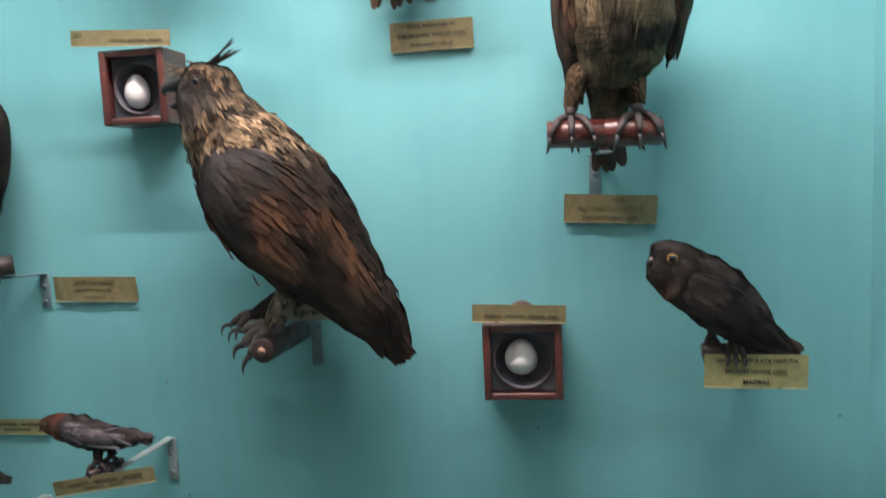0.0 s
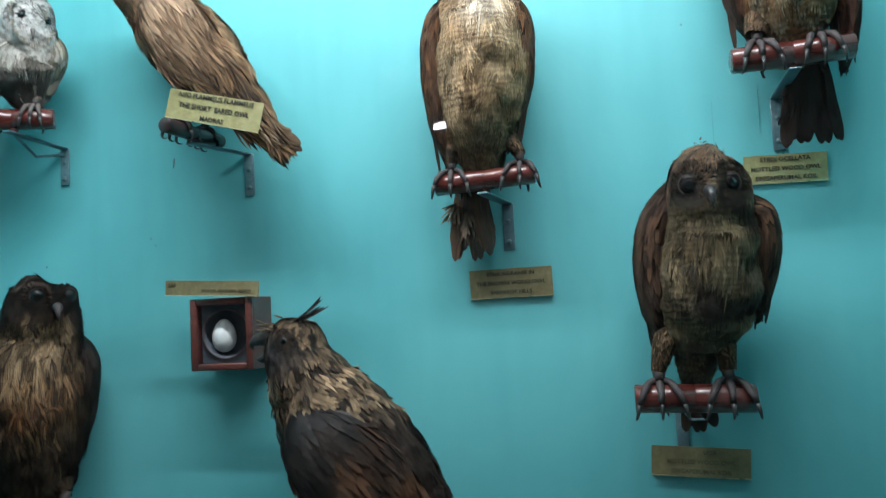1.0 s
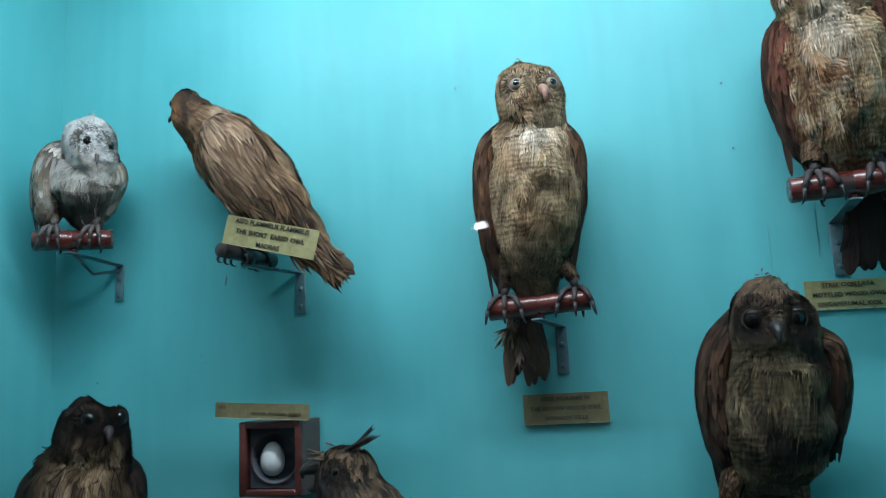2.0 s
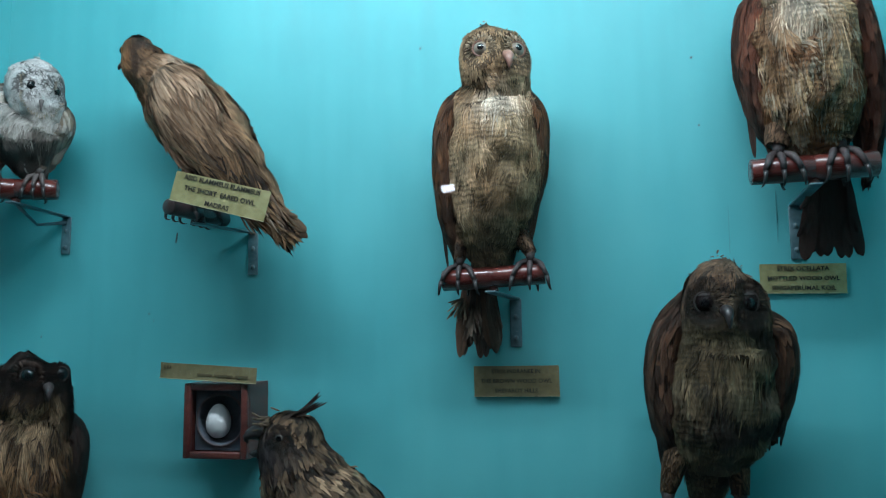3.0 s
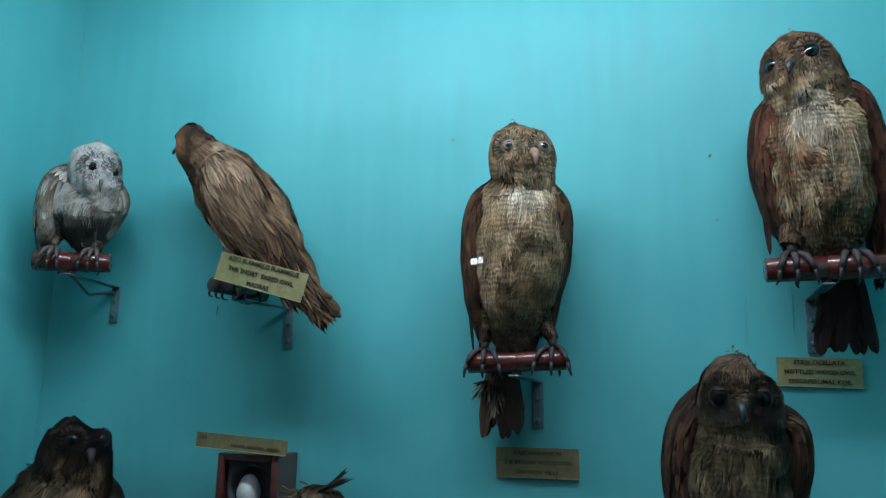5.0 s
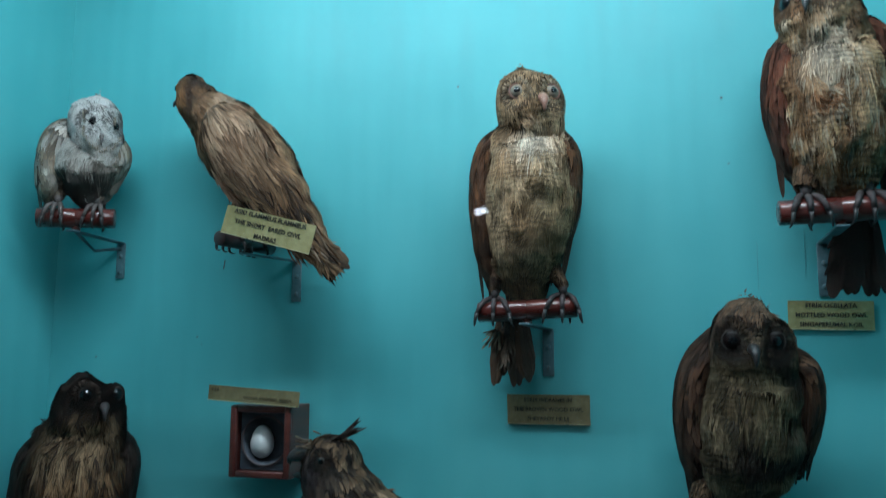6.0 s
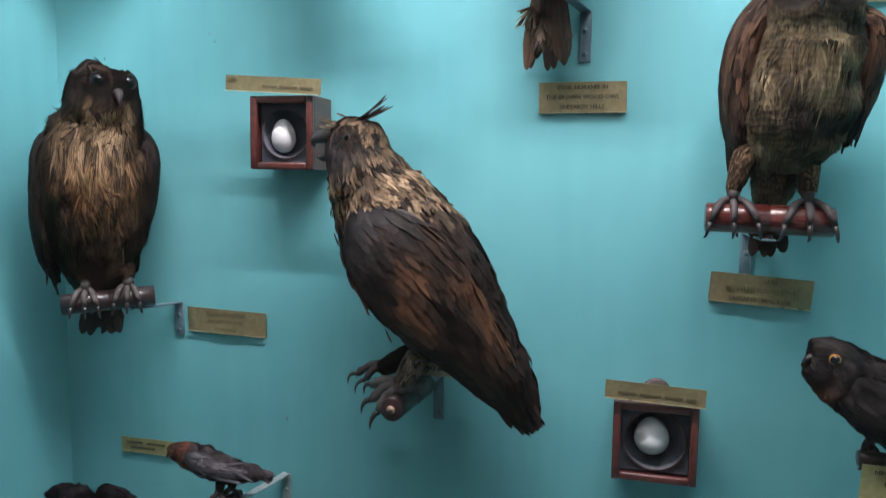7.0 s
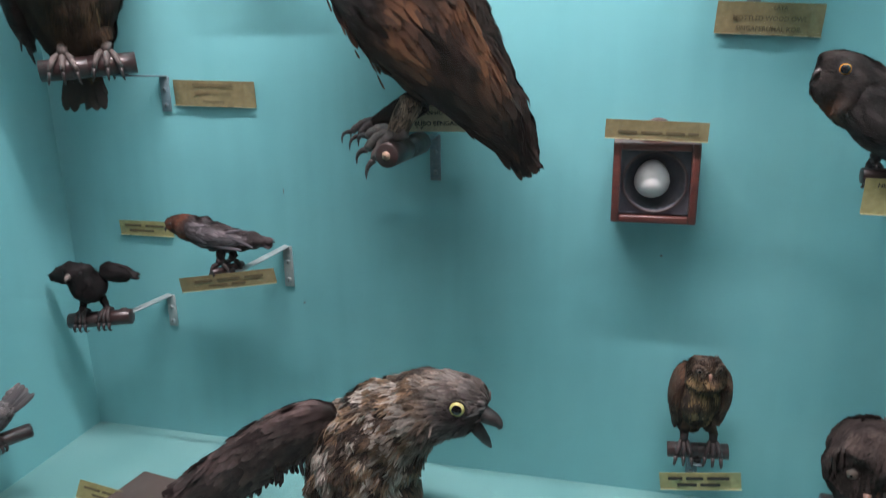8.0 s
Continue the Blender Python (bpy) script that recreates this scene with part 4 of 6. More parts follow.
# --- brown wood owl ---
def brown_colour(s, p, n):
    body = tint((rgb(0.54, 0.44, 0.31), rgb(0.31, 0.225, 0.14)), p, 22.0, 1.0)
    head = tint((rgb(0.43, 0.35, 0.24), rgb(0.27, 0.20, 0.13)), p, 60.0, 2.0)
    c = blend((ragged(p, 0.02) - 1.952) / 0.04, body, head)
    white = np.exp(-(((p[:, 0] - 0.165) / 0.036) ** 2) - ((ragged(p, 0.02) - 1.908) / 0.024) ** 2)
    c = blend(white * 0.75, c, np.tile(rgb(0.74, 0.70, 0.62), (len(p), 1)))
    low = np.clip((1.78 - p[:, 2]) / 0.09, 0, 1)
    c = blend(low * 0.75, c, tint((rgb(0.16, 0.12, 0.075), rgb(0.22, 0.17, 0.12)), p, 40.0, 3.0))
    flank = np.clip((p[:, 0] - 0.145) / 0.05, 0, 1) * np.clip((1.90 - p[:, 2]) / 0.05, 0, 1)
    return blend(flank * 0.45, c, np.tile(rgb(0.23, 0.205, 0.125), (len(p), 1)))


brown_owl, brown_skin = upright_owl(dict(
    name="brown_wood_owl", base=(0.143, -0.10, 1.638), label="mounted brown wood owl with barred buff breast and rufous wings", seed=11,
    sections=[(0.163, -0.122, 2.044, 0.010, 0.010), (0.159, -0.124, 2.036, 0.034, 0.032), (0.157, -0.127, 2.020, 0.051, 0.046), (0.157, -0.130, 1.999, 0.059, 0.050), (0.159, -0.132, 1.977, 0.060, 0.050), (0.161, -0.131, 1.958, 0.058, 0.048), (0.161, -0.126, 1.943, 0.055, 0.047), (0.157, -0.119, 1.930, 0.059, 0.052), (0.155, -0.112, 1.915, 0.066, 0.054), (0.157, -0.112, 1.893, 0.073, 0.063), (0.156, -0.112, 1.862, 0.076, 0.068), (0.155, -0.110, 1.815, 0.077, 0.068), (0.152, -0.108, 1.772, 0.073, 0.064), (0.147, -0.102, 1.732, 0.066, 0.055), (0.142, -0.092, 1.702, 0.056, 0.044), (0.138, -0.080, 1.675, 0.045, 0.033), (0.138, -0.066, 1.648, 0.034, 0.024), (0.136, -0.055, 1.622, 0.018, 0.014)],
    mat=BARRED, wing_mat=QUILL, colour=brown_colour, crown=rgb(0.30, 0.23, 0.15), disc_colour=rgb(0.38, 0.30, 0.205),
    length=lambda s: 0.018 + 0.026 * s, width=lambda s: 0.0042 + 0.002 * s, eyes=[(0.143, 1.991), (0.201, 1.990)], eye_radius=0.0135, iris=IRIS_GREY, pupil=0.33, lid_mat=LID_RUSTY, sunk=0.45, face=(0.25, -1, 0.1),
    beak=(0.187, 1.976), beak_length=0.034, beak_thick=0.0115, wings=[(-1, [(1.950, 0.104), (1.939, 0.092), (1.928, 0.078), (1.915, 0.062), (1.885, 0.049), (1.847, 0.044), (1.799, 0.043), (1.751, 0.048), (1.714, 0.054), (1.675, 0.068), (1.635, 0.082)]), (1, [(1.946, 0.208), (1.924, 0.225), (1.907, 0.238), (1.881, 0.246), (1.838, 0.245), (1.797, 0.241), (1.761, 0.230), (1.730, 0.215), (1.700, 0.202), (1.675, 0.190)])],
    wing_y=-0.105, wing_colours=(rgb(0.165, 0.088, 0.050), rgb(0.105, 0.057, 0.034), rgb(0.050, 0.032, 0.022)), legs=[((0.092, -0.090, 1.712), (0.090, -0.100, 1.617)), ((0.184, -0.090, 1.706), (0.209, -0.100, 1.622))], leg_r=0.014, ankle_r=0.0095, toe_spread=0.019,
    leg_colour=lambda s, p, n: tint((rgb(0.17, 0.12, 0.085), rgb(0.10, 0.07, 0.055)), p, 60.0), rod_radius=0.0178, tail=((0.114, -0.058, 1.63), (0.109, -0.045, 1.490), (0, -1, 0.1), 0.033, 8, 0.020), tail_colours=(rgb(0.105, 0.072, 0.055), rgb(0.15, 0.085, 0.055), rgb(0.06, 0.042, 0.034)),
))

shag = Geo()
rng = np.random.default_rng(19)
loose_tufts(shag, rng, (0.086, -0.058, 1.585), (-0.5, -0.2, -1.0), 26, 0.034, 0.35, rgb(0.24, 0.17, 0.11), 0.004)
loose_tufts(shag, rng, (0.105, -0.060, 1.570), (-0.1, -0.2, -1.0), 30, 0.050, 0.20, rgb(0.11, 0.078, 0.056), 0.006)
part("tail_coverts", shag, SOFT, brown_owl, "pale frayed feathers at the root of the tail")

# --- large mottled wood owl ---
def mottled_colour(s, p, n):
    body = tint((rgb(0.42, 0.315, 0.20), rgb(0.17, 0.085, 0.04)), p, 26.0, 7.0)
    body = blend(np.clip(1.6 * (tint((rgb(0, 0, 0), rgb(1, 1, 1)), p, 60.0, 9.0)[:, 0] - 0.55), 0, 0.8), body, np.tile(rgb(0.46, 0.42, 0.35), (len(p), 1)))
    head = tint((rgb(0.25, 0.165, 0.105), rgb(0.15, 0.095, 0.062)), p, 50.0, 8.0)
    c = blend((ragged(p, 0.025) - 2.075) / 0.04, body, head)
    white = np.exp(-(((p[:, 0] - 0.628) / 0.032) ** 2) - ((p[:, 2] - 2.02) / 0.045) ** 2)
    return blend(white * 0.9, c, np.tile(rgb(0.62, 0.56, 0.47), (len(p), 1)))


upright_owl(dict(
    name="mottled_wood_owl", base=(0.648, -0.115, 1.795), label="large mounted mottled wood owl with dark eyes and reddish wings", seed=31,
    sections=[(0.640, -0.138, 2.160, 0.012, 0.012), (0.638, -0.142, 2.151, 0.037, 0.034), (0.631, -0.147, 2.136, 0.051, 0.047), (0.627, -0.150, 2.118, 0.060, 0.052), (0.626, -0.152, 2.098, 0.062, 0.053), (0.627, -0.150, 2.079, 0.063, 0.052), (0.630, -0.145, 2.063, 0.062, 0.052), (0.636, -0.138, 2.050, 0.066, 0.056), (0.638, -0.130, 2.033, 0.070, 0.058), (0.640, -0.128, 2.003, 0.077, 0.068), (0.643, -0.128, 1.968, 0.079, 0.074), (0.647, -0.126, 1.928, 0.079, 0.074), (0.651, -0.122, 1.888, 0.076, 0.068), (0.654, -0.114, 1.855, 0.070, 0.058), (0.657, -0.104, 1.826, 0.060, 0.046), (0.660, -0.092, 1.802, 0.047, 0.034), (0.664, -0.078, 1.782, 0.030, 0.020)],
    mat=BARRED, wing_mat=QUILL, colour=mottled_colour, crown=rgb(0.17, 0.12, 0.08), disc_colour=rgb(0.25, 0.175, 0.115),
    length=lambda s: 0.018 + 0.026 * s, width=lambda s: 0.0045 + 0.002 * s, eyes=[(0.578, 2.101), (0.630, 2.110)], eye_radius=0.0140, iris=IRIS_BROWN, pupil=0.8, hood=48, face=(-0.4, -1, -0.05),
    beak=(0.598, 2.089), beak_length=0.026, beak_thick=0.008, beak_mat=HORN, wings=[(-1, [(2.072, 0.580), (2.060, 0.570), (2.048, 0.561), (2.027, 0.552), (1.991, 0.546), (1.944, 0.547), (1.903, 0.556), (1.868, 0.566), (1.837, 0.580), (1.812, 0.596)]), (1, [(2.104, 0.682), (2.090, 0.697), (2.075, 0.712), (2.053, 0.736), (2.017, 0.749), (1.976, 0.757), (1.926, 0.762), (1.878, 0.762), (1.829, 0.759), (1.782, 0.751), (1.745, 0.735)])],
    wing_y=-0.115, wing_depth=0.06, wing_colours=(rgb(0.15, 0.06, 0.04), rgb(0.11, 0.045, 0.03), rgb(0.055, 0.03, 0.022)), legs=[((0.606, -0.125, 1.845), (0.597, -0.135, 1.769)), ((0.688, -0.125, 1.845), (0.685, -0.135, 1.771))],
    leg_colour=lambda s, p, n: tint((rgb(0.22, 0.15, 0.105), rgb(0.15, 0.10, 0.07)), p, 60.0), leg_r=0.021, ankle_r=0.017, toe_thick=1.2, toe_spread=0.017, rod_radius=0.020, tail=((0.683, -0.080, 1.770), (0.682, -0.060, 1.640), (0, -1, 0.1), 0.040, 8, 0.022), tail_colours=(rgb(0.030, 0.019, 0.017), rgb(0.045, 0.026, 0.022)),
))


# --- dark mottled wood owl ---
def dusky_colour(s, p, n):
    body = tint((rgb(0.185, 0.164, 0.112), rgb(0.056, 0.048, 0.036)), p, 24.0, 17.0)
    side = np.clip((0.475 - p[:, 0]) / 0.06, 0, 1) * np.clip((1.48 - p[:, 2]) / 0.04, 0, 1)
    body = blend(side * 0.5, body, np.tile(rgb(0.26, 0.22, 0.15), (len(p), 1)))
    head = tint((rgb(0.165, 0.115, 0.082), rgb(0.034, 0.024, 0.019)), p, 75.0, 18.0)
    c = blend((ragged(p, 0.03) - 1.538) / 0.04, body, head)
    ruff = np.exp(-(((ragged(p, 0.035) - 1.487) / 0.026) ** 2) - ((p[:, 0] - 0.475) / 0.05) ** 2) * (0.4 + 0.6 * tint((rgb(0, 0, 0), rgb(1, 1, 1)), p, 70.0, 4.0)[:, 0])
    c = blend(ruff * 0.75, c, np.tile(rgb(0.33, 0.27, 0.17), (len(p), 1)))
    crown = np.clip((p[:, 2] - 1.605) / 0.03, 0, 1)
    c = blend(crown * 0.6, c, np.tile(rgb(0.24, 0.18, 0.135), (len(p), 1)))
    front = np.clip(-2.0 * n[:, 1], 0, 1)
    for x in (0.464, 0.524):
        ring = np.exp(-((((p[:, 0] - x) / 0.024) ** 2 + ((p[:, 2] - 1.556) / 0.024) ** 2) ** 2))
        c = blend(ring * front * 0.85, c, np.tile(rgb(0.030, 0.022, 0.020), (len(p), 1)))
    brow = np.exp(-(((np.abs(p[:, 0] - 0.494) - 0.5 * np.clip(p[:, 2] - 1.548, 0, 1)) / 0.008) ** 2) - ((p[:, 2] - 1.555) / 0.026) ** 2)
    c = blend(brow * front * 0.8, c, np.tile(rgb(0.32, 0.27, 0.21), (len(p), 1)))
    # paler cream patch on the right of the crown
    cream_patch = crown * np.exp(-(((p[:, 0] - 0.530) / 0.022) ** 2))
    return blend(cream_patch * 0.9, c, np.tile(rgb(0.46, 0.40, 0.33), (len(p), 1)))


upright_owl(dict(
    name="dark_mottled_owl", base=(0.461, -0.135, 1.268), label="dark dusty mounted mottled wood owl with big black eyes", seed=51,
    sections=[(0.519, -0.172, 1.625, 0.010, 0.010), (0.509, -0.176, 1.617, 0.033, 0.032), (0.501, -0.180, 1.600, 0.052, 0.048), (0.497, -0.183, 1.576, 0.060, 0.054), (0.498, -0.184, 1.551, 0.062, 0.054), (0.498, -0.178, 1.528, 0.067, 0.056), (0.497, -0.172, 1.511, 0.070, 0.060), (0.496, -0.168, 1.490, 0.073, 0.064), (0.494, -0.162, 1.455, 0.072, 0.066), (0.490, -0.160, 1.414, 0.073, 0.066), (0.485, -0.154, 1.381, 0.070, 0.058), (0.479, -0.142, 1.355, 0.058, 0.046), (0.474, -0.124, 1.336, 0.046, 0.036), (0.474, -0.108, 1.312, 0.038, 0.028), (0.472, -0.095, 1.285, 0.030, 0.022), (0.468, -0.085, 1.262, 0.018, 0.014)],
    mat=BARRED, wing_mat=QUILL, colour=dusky_colour, crown=rgb(0.22, 0.165, 0.125), disc_colour=rgb(0.10, 0.07, 0.05),
    length=lambda s: 0.016 + 0.022 * s, width=lambda s: 0.0045 + 0.002 * s, eyes=[(0.466, 1.564), (0.525, 1.565)], eye_radius=0.0150, iris=IRIS_BROWN, pupil=0.3, hood=40, face=(0.05, -1, -0.1),
    beak=(0.492, 1.553), beak_length=0.026, beak_thick=0.009, beak_mat=HORN, wings=[(-1, [(1.590, 0.448), (1.572, 0.434), (1.553, 0.416), (1.532, 0.401), (1.500, 0.388), (1.452, 0.383), (1.405, 0.387), (1.368, 0.396), (1.338, 0.409), (1.300, 0.422)]), (1, [(1.558, 0.552), (1.542, 0.572), (1.524, 0.598), (1.496, 0.604), (1.456, 0.601), (1.416, 0.591), (1.386, 0.580), (1.360, 0.568)])],
    wing_y=-0.145, wing_depth=0.058, wing_colours=(rgb(0.125, 0.070, 0.044), rgb(0.08, 0.045, 0.03), rgb(0.04, 0.026, 0.02)), legs=[((0.428, -0.150, 1.355), (0.408, -0.155, 1.247)), ((0.508, -0.145, 1.345), (0.510, -0.155, 1.246))],
    leg_colour=lambda s, p, n: tint((rgb(0.20, 0.14, 0.095), rgb(0.12, 0.085, 0.055)), p, 60.0), leg_r=0.0175, ankle_r=0.0115, skin=SKIN_DARK, toe_thick=1.25, toe_spread=0.022, rod_radius=0.022, tail=((0.468, -0.110, 1.26), (0.470, -0.095, 1.185), (0, -1, 0.1), 0.024, 6, 0.017), tail_colours=(rgb(0.055, 0.035, 0.028), rgb(0.08, 0.05, 0.036)),
))


# --- brown fish owl ---
def fish_colour(s, p, n):
    body = tint((rgb(0.44, 0.29, 0.165), rgb(0.25, 0.130, 0.065)), p, 20.0, 27.0)
    run = np.array([noise.noise(Vector((x * 120, y * 120, z * 11))) for x, y, z in p])
    pale = np.clip((p[:, 2] - 1.31) / 0.05, 0, 1)
    body = blend(pale * 0.75, body, np.tile(rgb(0.52, 0.42, 0.30), (len(p), 1)))
    body = blend(np.clip(2.6 * run + 0.1, 0, 0.9), body, np.tile(rgb(0.075, 0.046, 0.03), (len(p), 1)))
    # belly darkens downward, standing in for the shade under the breast
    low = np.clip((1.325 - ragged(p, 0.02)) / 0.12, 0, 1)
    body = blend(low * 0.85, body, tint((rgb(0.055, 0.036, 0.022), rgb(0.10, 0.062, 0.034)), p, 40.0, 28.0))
    # sides darkened by the way they face: body shading put into the pigment
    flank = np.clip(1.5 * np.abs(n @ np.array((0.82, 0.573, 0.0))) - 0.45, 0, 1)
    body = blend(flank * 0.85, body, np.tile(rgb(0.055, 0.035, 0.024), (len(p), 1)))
    head = tint((rgb(0.085, 0.056, 0.045), rgb(0.042, 0.03, 0.026)), p, 50.0, 29.0)
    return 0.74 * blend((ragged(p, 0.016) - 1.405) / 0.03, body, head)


upright_owl(dict(
    name="brown_fish_owl", tufts=0, base=(-0.722, -0.115, 1.07), label="mounted brown fish owl with dark-streaked buff breast", seed=71, side=(0.82, 0.573, 0), centre=(-0.733, -0.129),
    sections=[(-0.683, -0.142, 1.499, 0.015, 0.014), (-0.686, -0.144, 1.491, 0.045, 0.040), (-0.687, -0.146, 1.475, 0.058, 0.050), (-0.692, -0.147, 1.453, 0.064, 0.054), (-0.697, -0.145, 1.428, 0.067, 0.056), (-0.705, -0.140, 1.405, 0.069, 0.058), (-0.710, -0.137, 1.388, 0.074, 0.060), (-0.715, -0.136, 1.369, 0.080, 0.066), (-0.720, -0.136, 1.346, 0.087, 0.073), (-0.722, -0.137, 1.306, 0.092, 0.079), (-0.723, -0.135, 1.252, 0.092, 0.079), (-0.726, -0.131, 1.198, 0.084, 0.072), (-0.733, -0.123, 1.145, 0.073, 0.060), (-0.739, -0.109, 1.101, 0.058, 0.045), (-0.745, -0.089, 1.072, 0.044, 0.030), (-0.750, -0.072, 1.050, 0.020, 0.015)],
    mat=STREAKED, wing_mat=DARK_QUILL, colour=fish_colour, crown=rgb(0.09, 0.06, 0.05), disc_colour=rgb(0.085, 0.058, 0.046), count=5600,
    length=lambda s: 0.014 + 0.046 * np.clip(s * 1.4, 0, 1), width=lambda s: 0.006 + 0.003 * s, eyes=[(-0.664, 1.466, -0.203), (-0.638, 1.463, -0.146)], eye_radius=0.0130, iris=IRIS_BROWN, pupil=0.7, face=(0.64, -0.77, 0.0), hollow=0.003, rim=0.0,
    beak=(-0.634, 1.440, -0.176), beak_length=0.026, beak_thick=0.0095, beak_mat=SKIN_DARK, wings=[(-1, [(1.400, -0.054), (1.382, -0.068), (1.364, -0.082), (1.350, -0.099), (1.323, -0.109), (1.268, -0.114), (1.203, -0.115), (1.149, -0.108), (1.112, -0.096), (1.085, -0.078)]), (1, [(1.392, 0.066), (1.378, 0.080), (1.364, 0.093), (1.353, 0.108), (1.328, 0.117), (1.290, 0.115), (1.246, 0.110), (1.203, 0.097), (1.165, 0.080), (1.127, 0.062), (1.095, 0.049)])],
    wing_y=-0.125, wing_depth=0.056, wing_thick=0.030, wing_colours=(rgb(0.06, 0.036, 0.03), rgb(0.042, 0.026, 0.022), rgb(0.024, 0.017, 0.016)), legs=[((-0.745, -0.150, 1.115), (-0.732, -0.166, 1.053)), ((-0.685, -0.120, 1.115), (-0.672, -0.124, 1.058))],
    leg_colour=lambda s, p, n: tint((rgb(0.13, 0.085, 0.055), rgb(0.09, 0.06, 0.045)), p, 60.0), leg_r=0.024, ankle_r=0.012, skin=SKIN_PALE, toe_thick=1.25, toe_spread=0.015, rod_radius=0.0195, rod_way=(0.814, 0.581, 0), rod_front=(0.581, -0.814, 0),
    tail=((-0.757, -0.085, 1.07), (-0.780, -0.070, 0.965), (0.5, -0.8, 0.1), 0.034, 6, 0.022), tail_colours=(rgb(0.04, 0.03, 0.027), rgb(0.06, 0.04, 0.034)),
))


# --- barn owl ---
def barn_colour(s, p, n):
    body = tint((rgb(0.37, 0.35, 0.32), rgb(0.27, 0.245, 0.21)), p, 30.0, 37.0)
    white = np.exp(-(((p[:, 2] - 1.950) / 0.03) ** 2))
    body = blend(white * 0.7, body, np.tile(rgb(0.6, 0.59, 0.56), (len(p), 1)))
    # underside shade painted in: plumage turns near-black below the breast
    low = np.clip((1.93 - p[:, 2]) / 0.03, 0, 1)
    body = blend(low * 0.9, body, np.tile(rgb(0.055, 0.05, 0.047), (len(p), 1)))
    face = tint((rgb(0.60, 0.60, 0.585), rgb(0.50, 0.495, 0.475)), p, 60.0, 38.0)
    return blend((p[:, 2] - 1.955) / 0.02, body, face)


barn, barn_skin = upright_owl(dict(
    name="barn_owl", base=(-0.78, -0.12, 1.842), label="small mounted barn owl with white heart-shaped face", seed=91, side=(0.86, 0.5, 0), centre=(-0.764, -0.130), vary=0.3, hollow=0.004, rim=0.003, disc_reach=0.030,
    sections=[(-0.741, -0.132, 2.060, 0.012, 0.012), (-0.738, -0.134, 2.052, 0.039, 0.034), (-0.735, -0.136, 2.027, 0.050, 0.042), (-0.731, -0.138, 1.999, 0.051, 0.042), (-0.728, -0.136, 1.977, 0.047, 0.040), (-0.733, -0.130, 1.960, 0.048, 0.040), (-0.745, -0.128, 1.942, 0.060, 0.048), (-0.754, -0.126, 1.915, 0.062, 0.050), (-0.757, -0.118, 1.886, 0.048, 0.038), (-0.757, -0.104, 1.858, 0.034, 0.026), (-0.757, -0.092, 1.840, 0.018, 0.014)],
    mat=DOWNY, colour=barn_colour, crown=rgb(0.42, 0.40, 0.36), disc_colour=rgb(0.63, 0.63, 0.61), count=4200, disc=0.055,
    length=lambda s: 0.013 + 0.016 * s, width=lambda s: 0.006 + 0.005 * s, eyes=[(-0.708, 2.003, -0.172), (-0.684, 2.001, -0.130)], eye_radius=0.0092, iris=PUPIL, pupil=0.9, face=(0.75, -1, -0.15),
    beak=(-0.690, 1.972, -0.165), beak_length=0.018, beak_thick=0.005, beak_drop=1.3, beak_mat=SKIN_PALE, wings=[(-1, [(2.012, -0.030), (1.997, -0.059), (1.978, -0.078), (1.942, -0.088), (1.898, -0.089), (1.863, -0.083), (1.842, -0.070)]), (1, [(1.995, 0.050), (1.975, 0.075), (1.953, 0.092), (1.931, 0.087), (1.906, 0.074), (1.873, 0.050)])],
    wing_y=-0.130, wing_depth=0.050, wing_thick=0.036, wing_colours=(rgb(0.50, 0.48, 0.45), rgb(0.30, 0.26, 0.21), rgb(0.17, 0.145, 0.12)), legs=[((-0.805, -0.140, 1.868), (-0.797, -0.153, 1.815)), ((-0.742, -0.115, 1.868), (-0.735, -0.113, 1.817))], rod_way=(0.93, 0.36, 0), rod_front=(0.36, -0.93, 0),
    leg_colour=lambda s, p, n: tint((rgb(0.12, 0.10, 0.085), rgb(0.20, 0.17, 0.14)), p, 60.0), leg_r=0.014, ankle_r=0.008, skin=SKIN_PALE, toe_spread=0.012, rod_radius=0.020,
))
ruff = Geo()
rng = np.random.default_rng(92)
for k in range(330):
    q = 2 * math.pi * k / 330
    if math.sin(q) > 0.45:
        continue
    p, n = barn_skin.front(-0.690 + 0.040 * 0.76 * math.cos(q), 1.995 + 0.050 * math.sin(q), (0.65, -0.76, 0), -0.160 + 0.040 * 0.65 * math.cos(q))
    d = Vector((0.76 * math.cos(q), 0.65 * math.cos(q), math.sin(q)))
    blade(ruff, p + n * 0.002, d + n * 0.35, n, 0.006, 0.0022, rgb(0.36, 0.31, 0.24) * rng.uniform(0.6, 1.3), 0.2)
part("facial_ruff", ruff, SOFT, barn, "dark-flecked rim of the facial disc")


# --- birds seen from the side ---


